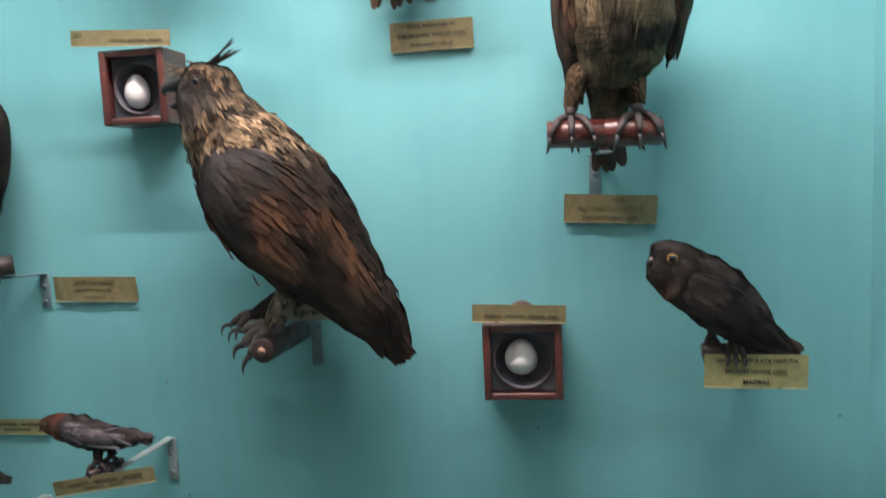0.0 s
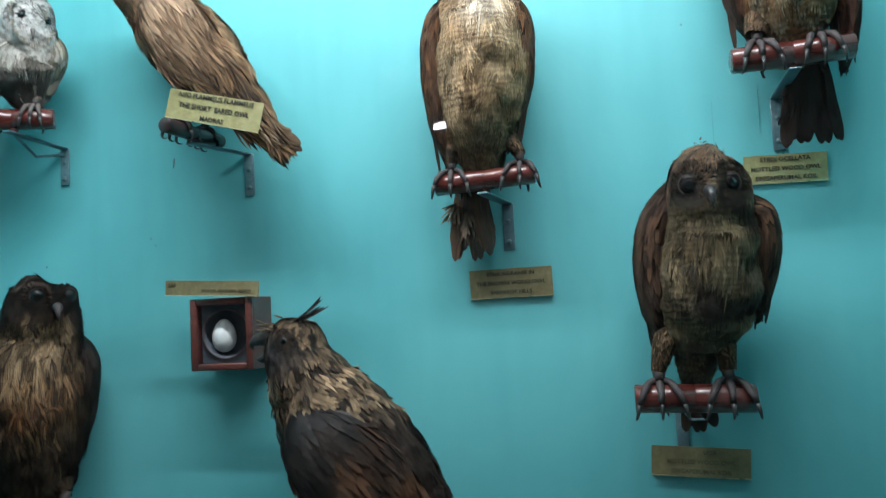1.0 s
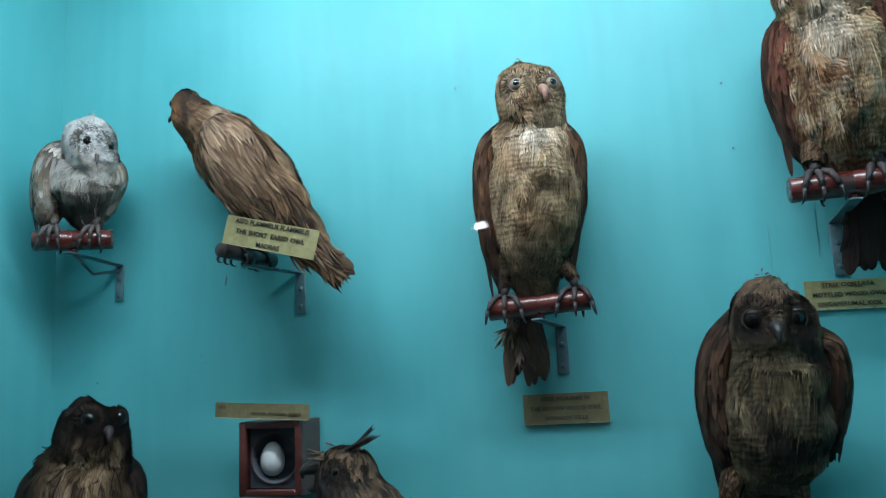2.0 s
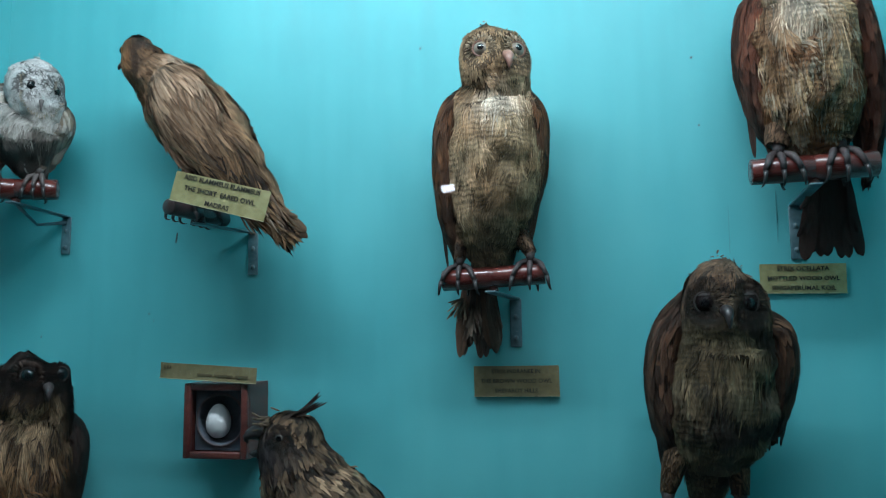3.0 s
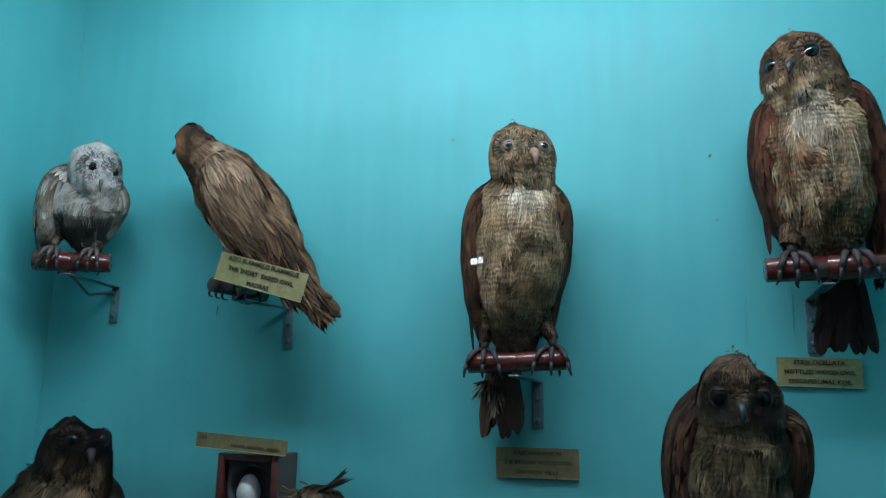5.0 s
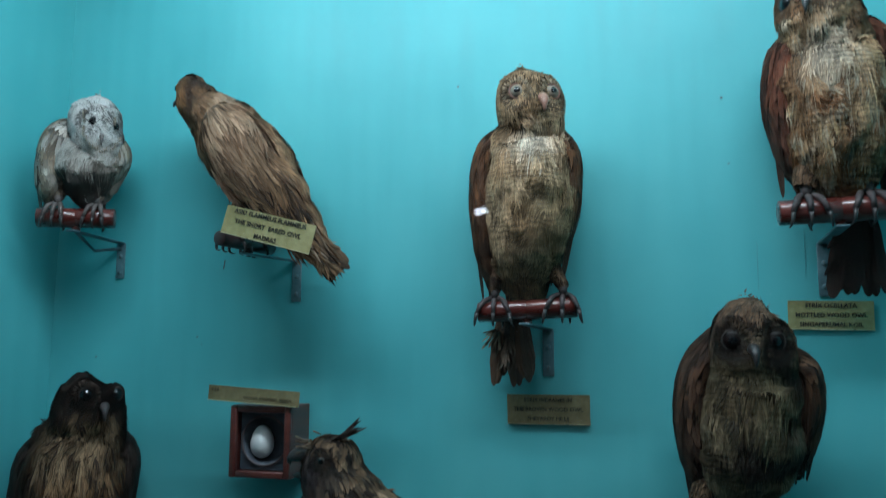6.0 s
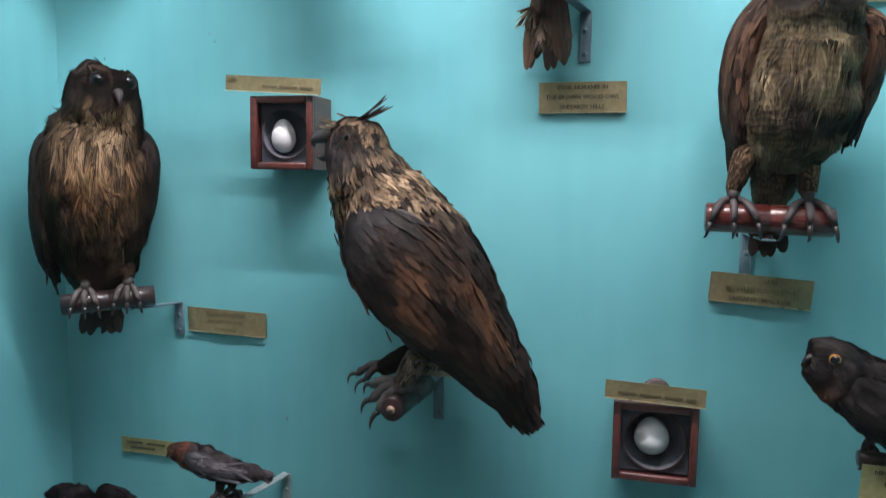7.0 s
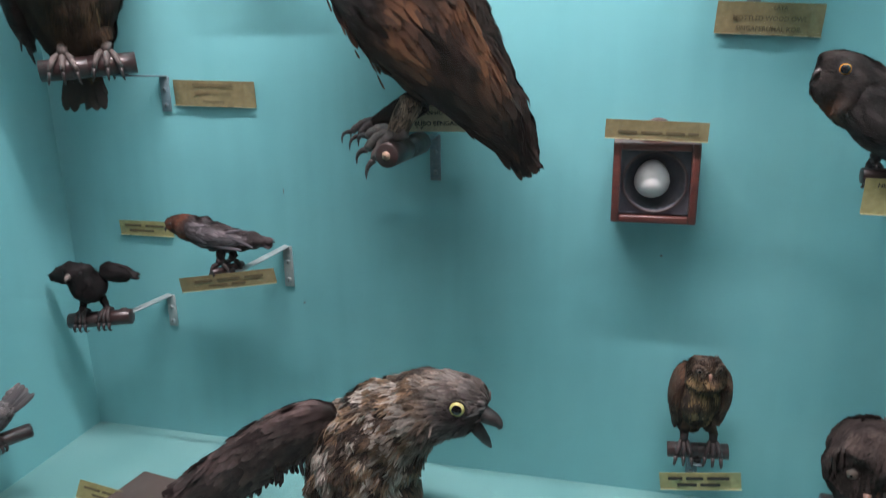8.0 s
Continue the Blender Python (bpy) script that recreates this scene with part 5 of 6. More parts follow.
def profile_bird(spec):
    base = spec["base"]
    ob = stuffed(spec["name"], base, spec["label"], spec.get("group", "mounted owls"))
    skin = Skin(spec["sections"], (0, 1, 0), 110, 64, lumps=spec.get("lumps", 0.0065), lean=0.001)
    swirl = [(tuple(skin.front(x, z)[0]), spec.get("disc", 0.04)) for x, z in spec["eyes"]]
    cover(ob, "body", skin, spec["mat"], spec["colour"], int(spec.get("count", 4600) * 3.2), lambda s: spec["length"](s) * 0.85, lambda s: np.zeros_like(s) + (spec["width"](s) if callable(spec["width"]) else spec["width"]) * 0.58, spec["seed"], spec.get("lift", 0.07), 0.2, swirl, spec.get("fluff", 0.09), "body plumage", spec.get("extra"))
    for x, z in spec["eyes"]:
        p, n = skin.front(x, z)
        w = (n * 0.6 + Vector(spec.get("face", (0, -1, 0)))).normalized()
        eye_ball(ob, p - w * spec["eye_radius"] * 0.35, w, spec["eye_radius"], spec["iris"], spec.get("lid_mat", LID_DARK), spec.get("pupil", 0.45))
    if "beak" in spec:
        hooked_beak(ob, spec["beak"], spec["beak_way"], spec["beak_length"], spec["beak_thick"], spec.get("beak_mat", HORN), spec.get("beak_drop", 0.7))
    if "wing" in spec:
        wskin = Skin(spec["wing"], (0, 1, 0), 70, 36)
        wc = spec["wing_colour"]

        def quills(geo, rng):
            ends = Vector(wskin.P[-1].mean(axis=0))
            for k in range(spec.get("quills", 12)):
                u = 0.35 + 0.4 * (k % 6) / 5
                ring = wskin.P[int(u * 69)]
                facing = np.where(wskin.N[int(u * 69)][:, 1] < -0.2)[0]
                at = Vector(ring[facing[(k * 5) % len(facing)]])
                way = ends + Vector((0.012 * rng.normal(), -0.004, 0.012 * rng.normal())) - at
                c = wc(np.array([u]), np.array([at]), np.array([[0, -1, 0]]))[0]
                blade(geo, at, way, (0, -1, 0), way.length * rng.uniform(0.9, 1.05), spec.get("quill_width", 0.018), c * rng.uniform(0.6, 1.3), 0.015)

        cover(ob, "wing", wskin, spec["wing_mat"], wc, spec.get("wing_count", 700), spec["wing_length"], spec.get("wing_width", lambda s: 0.013 + 0.004 * s), spec["seed"] + 7, 0.05, 0.10, (), 0.03, "folded wing", quills)
    for k, leg in enumerate(spec.get("legs", ())):
        top, grip, r = leg
        ankle = Vector(grip) + Vector((0.004, 0, r + 0.014))
        feathered_leg(ob, top, ankle, spec.get("leg_r", 0.018), spec.get("ankle_r", 0.010), spec["mat"], spec["leg_colour"], spec["seed"] + 40 + k)
        foot(ob, ankle, grip, spec.get("rod_way", (0, 1, 0)), spec.get("rod_front", (-1, 0, 0)), r, spec.get("skin", SKIN_DARK), spec.get("toe_spread", 0.014), spec.get("claw", 0.016))
    if "tail" in spec:
        t = spec["tail"]
        fan_tail(ob, t[0], t[1], t[2], t[3], t[4], t[5], spec.get("wing_mat", spec["mat"]), spec["tail_colours"], spec["seed"] + 60)
    return ob, skin


# --- eagle owl ---
def eagle_colour(s, p, n):
    neck = tint((rgb(0.27, 0.21, 0.15), rgb(0.048, 0.034, 0.026)), p, 58.0, 47.0)
    head = tint((rgb(0.22, 0.165, 0.115), rgb(0.03, 0.022, 0.02)), p, 80.0, 48.0)
    body = tint((rgb(0.05, 0.028, 0.02), rgb(0.026, 0.016, 0.013)), p, 30.0, 49.0)
    c = blend((p[:, 2] - 1.325) / 0.03, neck, head)
    front = np.clip((-0.165 - p[:, 0] + (p[:, 2] - 1.15) * 0.2) / 0.03, 0, 1)
    k = np.clip((1.255 - p[:, 2]) / 0.03, 0, 1) * (1 - front * 0.85)
    chin = np.exp(-(((p[:, 0] + 0.225) / 0.03) ** 2) - ((p[:, 2] - 1.335) / 0.018) ** 2)
    c = blend(chin * 0.8, c, np.tile(rgb(0.06, 0.05, 0.065), (len(p), 1)))
    mask = np.exp(-(((p[:, 0] + 0.212) / 0.036) ** 2) - ((p[:, 2] - 1.348) / 0.030) ** 2)
    c = blend(mask * 0.9, c, tint((rgb(0.060, 0.048, 0.062), rgb(0.030, 0.024, 0.028)), p, 70.0, 46.0))
    return blend(k, c, body)


def eagle_wing(s, p, n):
    top = tint((rgb(0.075, 0.066, 0.070), rgb(0.036, 0.029, 0.031)), p, 24.0, 57.0)
    mid = tint((rgb(0.115, 0.056, 0.030), rgb(0.020, 0.012, 0.010)), p, 17.0, 58.0)
    end = tint((rgb(0.036, 0.02, 0.016), rgb(0.02, 0.013, 0.012)), p, 30.0, 59.0)
    back = p[:, 0] * 0.62 + (p[:, 2] - 1.1) * 0.75
    c = blend((s - 0.16) / 0.16, top, mid)
    c = blend((back - 0.065) / 0.03 * (s < 0.75), c, top)
    return blend((s - 0.6) / 0.25, c, end)


def eagle_tuft(geo, rng):
    for k in range(13):
        blade(geo, Vector((-0.190 + 0.004 * rng.normal(), -0.155 + 0.005 * rng.normal(), 1.388)), Vector((0.058 + 0.010 * rng.normal(), 0.006 * rng.normal(), 0.036 + 0.006 * rng.normal())), (0.3 * rng.normal(), -1, 0.3), 0.066 * rng.uniform(0.5, 1.1), 0.0032, rgb(0.055, 0.04, 0.035) * rng.uniform(0.5, 1.6), rng.uniform(-0.05, 0.12))
    for k in range(34):
        blade(geo, Vector((-0.222 + 0.008 * rng.normal(), -0.158 + 0.012 * rng.normal(), 1.384 + 0.005 * rng.normal())), Vector((-0.03, 0.006 * rng.normal(), 0.002 + 0.008 * rng.normal())), (0, -1, 0.4), 0.020 * rng.uniform(0.5, 1.1), 0.0035, rgb(0.15, 0.11, 0.075) * rng.uniform(0.5, 1.4), 0.1)
    for k in range(14):
        u = rng.uniform(0, 1)
        blade(geo, Vector((-0.245 + 0.11 * u, -0.14 + 0.02 * rng.normal(), 1.20 - 0.16 * u)), Vector((0.02, 0.01 * rng.normal(), -0.05)), (-0.5, -1, 0), 0.03 * rng.uniform(0.5, 1.2), 0.005, rgb(0.10, 0.065, 0.045) * rng.uniform(0.6, 1.5), -0.1)


eagle, eagle_skin = profile_bird(dict(
    name="eagle_owl", base=(-0.106, -0.12, 0.935), label="big mounted eagle owl in profile with ragged ear tuft", seed=111,
    sections=[(-0.194, -0.14, 1.400, 0.010, 0.010), (-0.195, -0.14, 1.388, 0.036, 0.036), (-0.194, -0.14, 1.362, 0.052, 0.051), (-0.190, -0.14, 1.332, 0.060, 0.056), (-0.176, -0.14, 1.295, 0.064, 0.067), (-0.148, -0.14, 1.248, 0.072, 0.088), (-0.106, -0.14, 1.184, 0.080, 0.104), (-0.051, -0.14, 1.114, 0.080, 0.099), (-0.001, -0.138, 1.052, 0.064, 0.078), (0.047, -0.132, 1.006, 0.044, 0.051), (0.084, -0.125, 0.962, 0.028, 0.033), (0.101, -0.120, 0.922, 0.016, 0.022), (0.109, -0.118, 0.892, 0.008, 0.012)],
    mat=SOFT, wing_mat=DARK_QUILL, colour=eagle_colour, eyes=[(-0.196, 1.362)], eye_radius=0.0065, iris=IRIS_BLIND, pupil=0.6, disc=0.035, count=4400,
    length=lambda s: 0.016 + 0.034 * s, width=lambda s: 0.0095 + 0.004 * s, extra=eagle_tuft, beak=(-0.230, -0.15, 1.368), beak_way=(-1, -0.05, 0.02), beak_length=0.054, beak_thick=0.016, beak_drop=0.42,
    wing=[(-0.190, -0.185, 1.235, 0.006, 0.012), (-0.165, -0.205, 1.222, 0.017, 0.045), (-0.120, -0.216, 1.182, 0.022, 0.072), (-0.061, -0.214, 1.126, 0.022, 0.082), (-0.011, -0.205, 1.065, 0.020, 0.066), (0.034, -0.188, 1.012, 0.016, 0.047), (0.074, -0.166, 0.960, 0.012, 0.030), (0.098, -0.150, 0.915, 0.006, 0.012)],
    wing_colour=eagle_wing, wing_length=lambda s: 0.03 + 0.05 * s, wing_width=lambda s: 0.0095 + 0.004 * s, wing_count=2600, quills=12, quill_width=0.02,
    tail=((0.055, -0.13, 0.990), (0.114, -0.12, 0.876), (-0.3, -1, -0.1), 0.020, 6, 0.022), tail_colours=(rgb(0.05, 0.034, 0.03), rgb(0.07, 0.042, 0.034)),
))
part("lower_bill", tube([(-0.226, -0.15, 1.342), (-0.242, -0.15, 1.334), (-0.256, -0.15, 1.330), (-0.266, -0.15, 1.331)], [0.012, 0.009, 0.006, 0.001], 8), HORN, eagle, "open lower bill")
leg_brown = lambda s, p, n: tint((rgb(0.06, 0.036, 0.026), rgb(0.032, 0.02, 0.016)), p, 50.0)
leg_buff = lambda s, p, n: tint((rgb(0.24, 0.20, 0.165), rgb(0.14, 0.115, 0.095)), p, 50.0)
feathered_leg(eagle, (-0.080, -0.085, 0.995), (-0.168, -0.080, 0.951), 0.024, 0.015, SOFT, leg_brown, 151, 320)
feathered_leg(eagle, (-0.078, -0.150, 1.000), (-0.104, -0.165, 0.949), 0.020, 0.015, SOFT, leg_buff, 152, 260)


def big_foot(ball, toes, thick, mat):
    """A heavy foot: each toe is a run of scaled joints that ends in a down-curved claw."""
    ball = Vector(ball)
    geo, nails = Geo(), []
    tube([ball + Vector((0.02, 0, 0.006)), ball], [thick * 1.2, thick * 1.3], 10, geo)
    for way, reach in toes:
        way = Vector(way).normalized()
        pts, rad = [], []
        for i in range(9):
            u = i / 8
            pts.append(ball + way * reach * u + Vector((0, 0, 0.010 * math.sin(u * 2.6) - 0.012 * u * u)))
            rad.append(thick * (1.1 - 0.3 * u) * (1.14 if i % 2 else 0.92))
        tube(pts, rad, 9, geo)
        tip = [pts[-1] + way * 0.020 * math.sin(u * 1.8) + Vector((0, -0.002 * u, 0.004 * math.sin(u * 3) - 0.019 * u * u)) for u in (0, 0.25, 0.5, 0.75, 1.0)]
        nails.append(tube(tip, [thick * 0.62, thick * 0.52, thick * 0.4, thick * 0.25, 0.0005], 8))
    f = part("foot", geo, mat, eagle)
    for g in nails:
        part("claw", g, HORN, f)


big_foot((-0.165, -0.080, 0.950), [((-1, 0.35, -0.05), 0.044), ((-1, -0.1, -0.12), 0.048), ((-0.8, -0.6, -0.3), 0.036)], 0.0075, SKIN_DARK)
big_foot((-0.106, -0.165, 0.945), [((-1, 0.25, 0.02), 0.054), ((-1, -0.1, -0.38), 0.052), ((-0.72, -0.3, -0.75), 0.050)], 0.0098, SKIN_PALE)


# --- short eared owl ---
def short_colour(s, p, n):
    head = tint((rgb(0.21, 0.14, 0.085), rgb(0.07, 0.042, 0.027)), p, 46.0, 67.0)
    body = tint((rgb(0.31, 0.22, 0.15), rgb(0.11, 0.067, 0.04)), p, 30.0, 68.0)
    face = np.exp(-(((p[:, 0] + 0.552) / 0.026) ** 2) - ((p[:, 2] - 2.05) / 0.034) ** 2)
    c = blend((p[:, 2] - 2.02) / 0.03, body, head)
    nape = np.exp(-(((p[:, 0] + 0.44) / 0.03) ** 2) - ((p[:, 2] - 2.035) / 0.025) ** 2)
    c = blend(nape * 0.7, c, np.tile(rgb(0.40, 0.34, 0.28), (len(p), 1)))
    rim = np.exp(-(((p[:, 0] + 0.510) / 0.016) ** 2)) * np.clip((p[:, 2] - 2.0) / 0.02, 0, 1)
    c = blend(rim * 0.85, c, np.tile(rgb(0.045, 0.028, 0.02), (len(p), 1)))
    return blend(face, c, np.tile(rgb(0.62, 0.37, 0.19), (len(p), 1)))


def short_wing(s, p, n):
    up = tint((rgb(0.42, 0.33, 0.255), rgb(0.12, 0.076, 0.048)), p, 42.0, 77.0)
    low = tint((rgb(0.27, 0.185, 0.115), rgb(0.045, 0.028, 0.02)), p, 60.0, 78.0)
    return blend((s - 0.3) / 0.25, up, low)


profile_bird(dict(
    name="short_eared_owl", base=(-0.395, -0.11, 1.768), label="mounted short eared owl with streaked tawny back, turned away", seed=131,
    sections=[(-0.507, -0.120, 2.094, 0.006, 0.006), (-0.514, -0.120, 2.078, 0.032, 0.031), (-0.512, -0.120, 2.050, 0.042, 0.040), (-0.498, -0.120, 2.025, 0.042, 0.040), (-0.471, -0.120, 2.005, 0.052, 0.052), (-0.436, -0.120, 1.968, 0.062, 0.067), (-0.406, -0.120, 1.933, 0.066, 0.072), (-0.349, -0.120, 1.874, 0.060, 0.064), (-0.316, -0.120, 1.842, 0.048, 0.050), (-0.283, -0.120, 1.802, 0.032, 0.032), (-0.254, -0.118, 1.765, 0.022, 0.023), (-0.225, -0.115, 1.728, 0.010, 0.012)],
    mat=SOFT, wing_mat=QUILL, colour=short_colour, eyes=[(-0.545, 2.068)], eye_radius=0.009, iris=IRIS_ORANGE, disc=0.03, pupil=0.6, face=(-0.8, -0.8, 0),
    length=lambda s: 0.016 + 0.034 * s, width=lambda s: 0.0045 + 0.002 * s, count=7000, beak=(-0.540, -0.135, 2.040), beak_way=(-1, -0.4, -0.3), beak_length=0.015, beak_thick=0.006,
    wing=[(-0.452, -0.158, 2.006, 0.006, 0.010), (-0.440, -0.170, 1.992, 0.012, 0.034), (-0.408, -0.178, 1.955, 0.016, 0.052), (-0.372, -0.180, 1.905, 0.017, 0.057), (-0.336, -0.173, 1.853, 0.016, 0.050), (-0.298, -0.160, 1.805, 0.013, 0.037), (-0.262, -0.146, 1.760, 0.009, 0.024), (-0.224, -0.134, 1.716, 0.005, 0.010)],
    wing_colour=short_wing, wing_length=lambda s: 0.035 + 0.07 * s, wing_width=lambda s: 0.004 + 0.001 * s, wing_count=4200, quills=34, quill_width=0.007,
    legs=[((-0.388, -0.09, 1.84), (-0.392, -0.075, 1.752), 0.014), ((-0.385, -0.145, 1.84), (-0.399, -0.15, 1.752), 0.014)], leg_r=0.018, ankle_r=0.010, skin=SKIN_PALE,
    leg_colour=lambda s, p, n: tint((rgb(0.34, 0.24, 0.15), rgb(0.22, 0.15, 0.10)), p, 50.0),
    tail=((-0.275, -0.125, 1.765), (-0.192, -0.115, 1.688), (-0.2, -1, -0.1), 0.024, 7, 0.018), tail_colours=(rgb(0.16, 0.105, 0.065), rgb(0.07, 0.045, 0.03)),
))


# --- brown hawk owl ---
def hawk_owl_colour(s, p, n):
    c = tint((rgb(0.055, 0.043, 0.042), rgb(0.022, 0.018, 0.019)), p, 40.0, 87.0)
    breast = np.clip((0.57 - p[:, 0]) / 0.03, 0, 1) * np.clip((1.02 - p[:, 2]) / 0.02, 0, 1)
    return blend(breast, c, tint((rgb(0.16, 0.07, 0.035), rgb(0.08, 0.045, 0.035)), p, 50.0, 88.0))


profile_bird(dict(
    name="brown_hawk_owl", base=(0.645, -0.14, 0.906), label="small dark mounted hawk owl with an orange eye", seed=151,
    sections=[(0.527, -0.14, 1.050, 0.008, 0.008), (0.536, -0.14, 1.048, 0.028, 0.029), (0.556, -0.14, 1.034, 0.038, 0.042), (0.590, -0.14, 1.009, 0.044, 0.048), (0.632, -0.14, 0.977, 0.046, 0.050), (0.672, -0.14, 0.944, 0.038, 0.041), (0.700, -0.14, 0.917, 0.022, 0.024), (0.728, -0.14, 0.897, 0.012, 0.014), (0.742, -0.14, 0.887, 0.006, 0.008)],
    mat=SOFT, wing_mat=DARK_QUILL, colour=hawk_owl_colour, eyes=[(0.556, 1.046)], eye_radius=0.0088, iris=IRIS_ORANGE, disc=0.02, pupil=0.5, count=3200, face=(-0.3, -1, 0),
    length=lambda s: 0.010 + 0.014 * s, width=0.006, beak=(0.534, -0.150, 1.045), beak_way=(-1, -0.3, -0.2), beak_length=0.018, beak_thick=0.006,
    wing=[(0.566, -0.168, 1.012, 0.004, 0.010), (0.585, -0.178, 1.000, 0.010, 0.028), (0.625, -0.183, 0.972, 0.012, 0.036), (0.665, -0.176, 0.942, 0.010, 0.028), (0.700, -0.162, 0.915, 0.007, 0.018), (0.730, -0.150, 0.893, 0.004, 0.007)],
    wing_colour=lambda s, p, n: tint((rgb(0.05, 0.042, 0.043), rgb(0.020, 0.017, 0.018)), p, 50.0, 89.0), wing_length=lambda s: 0.016 + 0.03 * s, wing_count=420, wing_width=0.009, quill_width=0.011,
    legs=[((0.635, -0.125, 0.945), (0.622, -0.125, 0.893), 0.012), ((0.655, -0.155, 0.945), (0.650, -0.155, 0.893), 0.012)], leg_r=0.012, ankle_r=0.007,
    leg_colour=lambda s, p, n: tint((rgb(0.08, 0.055, 0.05), rgb(0.05, 0.04, 0.038)), p, 50.0), rod_way=(1, 0, 0), rod_front=(0, -1, 0), toe_spread=0.008, claw=0.008,
    tail=((0.700, -0.142, 0.915), (0.748, -0.14, 0.880), (0, -1, -0.1), 0.016, 5, 0.014), tail_colours=(rgb(0.05, 0.035, 0.034), rgb(0.07, 0.045, 0.04)),
))

# --- small dark bird with a rusty head ---
profile_bird(dict(
    name="small_bird", base=(-0.482, -0.10, 0.68), label="small mounted grey-brown bird with a rusty head", seed=171, group="mounted small birds",
    sections=[(-0.604, -0.10, 0.750, 0.006, 0.006), (-0.598, -0.10, 0.752, 0.014, 0.014), (-0.577, -0.10, 0.752, 0.020, 0.021), (-0.547, -0.10, 0.744, 0.023, 0.026), (-0.505, -0.10, 0.733, 0.026, 0.029), (-0.470, -0.10, 0.729, 0.020, 0.021), (-0.435, -0.10, 0.728, 0.013, 0.014), (-0.405, -0.10, 0.728, 0.009, 0.011), (-0.384, -0.10, 0.726, 0.004, 0.005)],
    mat=SOFT, wing_mat=SOFT, colour=lambda s, p, n: blend((-0.552 - p[:, 0]) / 0.012, tint((rgb(0.105, 0.088, 0.098), rgb(0.06, 0.048, 0.054)), p, 60.0, 3.0), tint((rgb(0.15, 0.06, 0.04), rgb(0.10, 0.05, 0.038)), p, 60.0, 4.0)),
    eyes=[(-0.586, 0.758)], eye_radius=0.0035, iris=IRIS_BLIND, disc=0.012, count=1900, length=lambda s: 0.008 + 0.014 * s, width=0.005, beak=(-0.600, -0.10, 0.748), beak_way=(-1, 0, -0.2), beak_length=0.014, beak_thick=0.004,
    wing=[(-0.556, -0.118, 0.752, 0.003, 0.006), (-0.540, -0.124, 0.749, 0.006, 0.017), (-0.505, -0.128, 0.742, 0.007, 0.020), (-0.470, -0.121, 0.735, 0.006, 0.013), (-0.430, -0.112, 0.731, 0.003, 0.006)],
    wing_colour=lambda s, p, n: tint((rgb(0.21, 0.195, 0.22), rgb(0.13, 0.115, 0.13)), p, 60.0, 5.0), wing_length=lambda s: 0.012 + 0.02 * s, wing_width=0.006, wing_count=240, quills=8, quill_width=0.007,
    legs=[((-0.478, -0.09, 0.712), (-0.478, -0.085, 0.668), 0.010), ((-0.484, -0.115, 0.712), (-0.488, -0.115, 0.668), 0.010)], leg_r=0.008, ankle_r=0.005, leg_colour=lambda s, p, n: tint((rgb(0.05, 0.035, 0.035), rgb(0.03, 0.024, 0.024)), p), toe_spread=0.006, claw=0.006,
    tail=((-0.43, -0.10, 0.730), (-0.380, -0.10, 0.725), (0, -1, 0.2), 0.007, 4, 0.009), tail_colours=(rgb(0.10, 0.08, 0.085), rgb(0.07, 0.055, 0.06)),
))


# --- small black bird with drooping open wings ---
def black_bird():
    ob = stuffed("black_bird", (-0.795, -0.10, 0.553), "small black mounted bird with half-open wings", "mounted small birds")
    dark = lambda s, p, n: tint((rgb(0.035, 0.03, 0.034), rgb(0.02, 0.018, 0.021)), p, 60.0, 2.0)
    skin = Skin([(-0.806, -0.125, 0.668, 0.006, 0.006), (-0.806, -0.127, 0.661, 0.024, 0.022), (-0.804, -0.127, 0.644, 0.028, 0.027), (-0.800, -0.118, 0.624, 0.033, 0.031), (-0.797, -0.110, 0.606, 0.033, 0.031), (-0.796, -0.102, 0.592, 0.022, 0.021), (-0.795, -0.095, 0.584, 0.008, 0.008)], (1, 0, 0), 70, 48, 0.003)
    cover(ob, "body", skin, SOFT, dark, 1700, 0.013, 0.006, 191, label="body plumage")
    hooked_beak(ob, (-0.808, -0.152, 0.647), (0.05, -1, -0.1), 0.016, 0.0065, SKIN_PALE, 0.5)
    for x in (-0.826, -0.786):
        p, n = skin.front(x, 0.652)
        eye_ball(ob, p - n * 0.001, n, 0.004, IRIS_BROWN, SKIN_DARK, lid=False)
    for sign, tip, at in ((-1, (-0.893, -0.10, 0.624), (-0.828, -0.110, 0.642)), (1, (-0.712, -0.085, 0.636), (-0.772, -0.105, 0.648))):
        a, b = Vector(at), Vector(tip)
        rows = [(*(a + (b - a) * u), 0.012 * k, 0.019 * k) for u, k in ((0, 0.6), (0.2, 1), (0.5, 1), (0.8, 0.75), (1.0, 0.25))]
        cover(ob, "wing", Skin(rows, (0, 1, 0), 40, 24), SOFT, dark, 260, lambda s: 0.018 + 0.012 * s, 0.007, 195 + sign, 0.05, 0.12, label="half-open wing")
    for x in (-0.822, -0.775):
        g = (x, -0.112 if x < -0.8 else -0.098, 0.538 if x < -0.8 else 0.540)
        feathered_leg(ob, (x * 0.8 - 0.2 * 0.796, -0.105, 0.596), (x, g[1], 0.563), 0.007, 0.0045, SOFT, dark, 198, 50)
        foot(ob, (x, g[1], 0.565), g, (1, 0.2, 0), (0.2, -1, 0), 0.0165, SKIN_DARK, 0.007, 0.007)


black_bird()


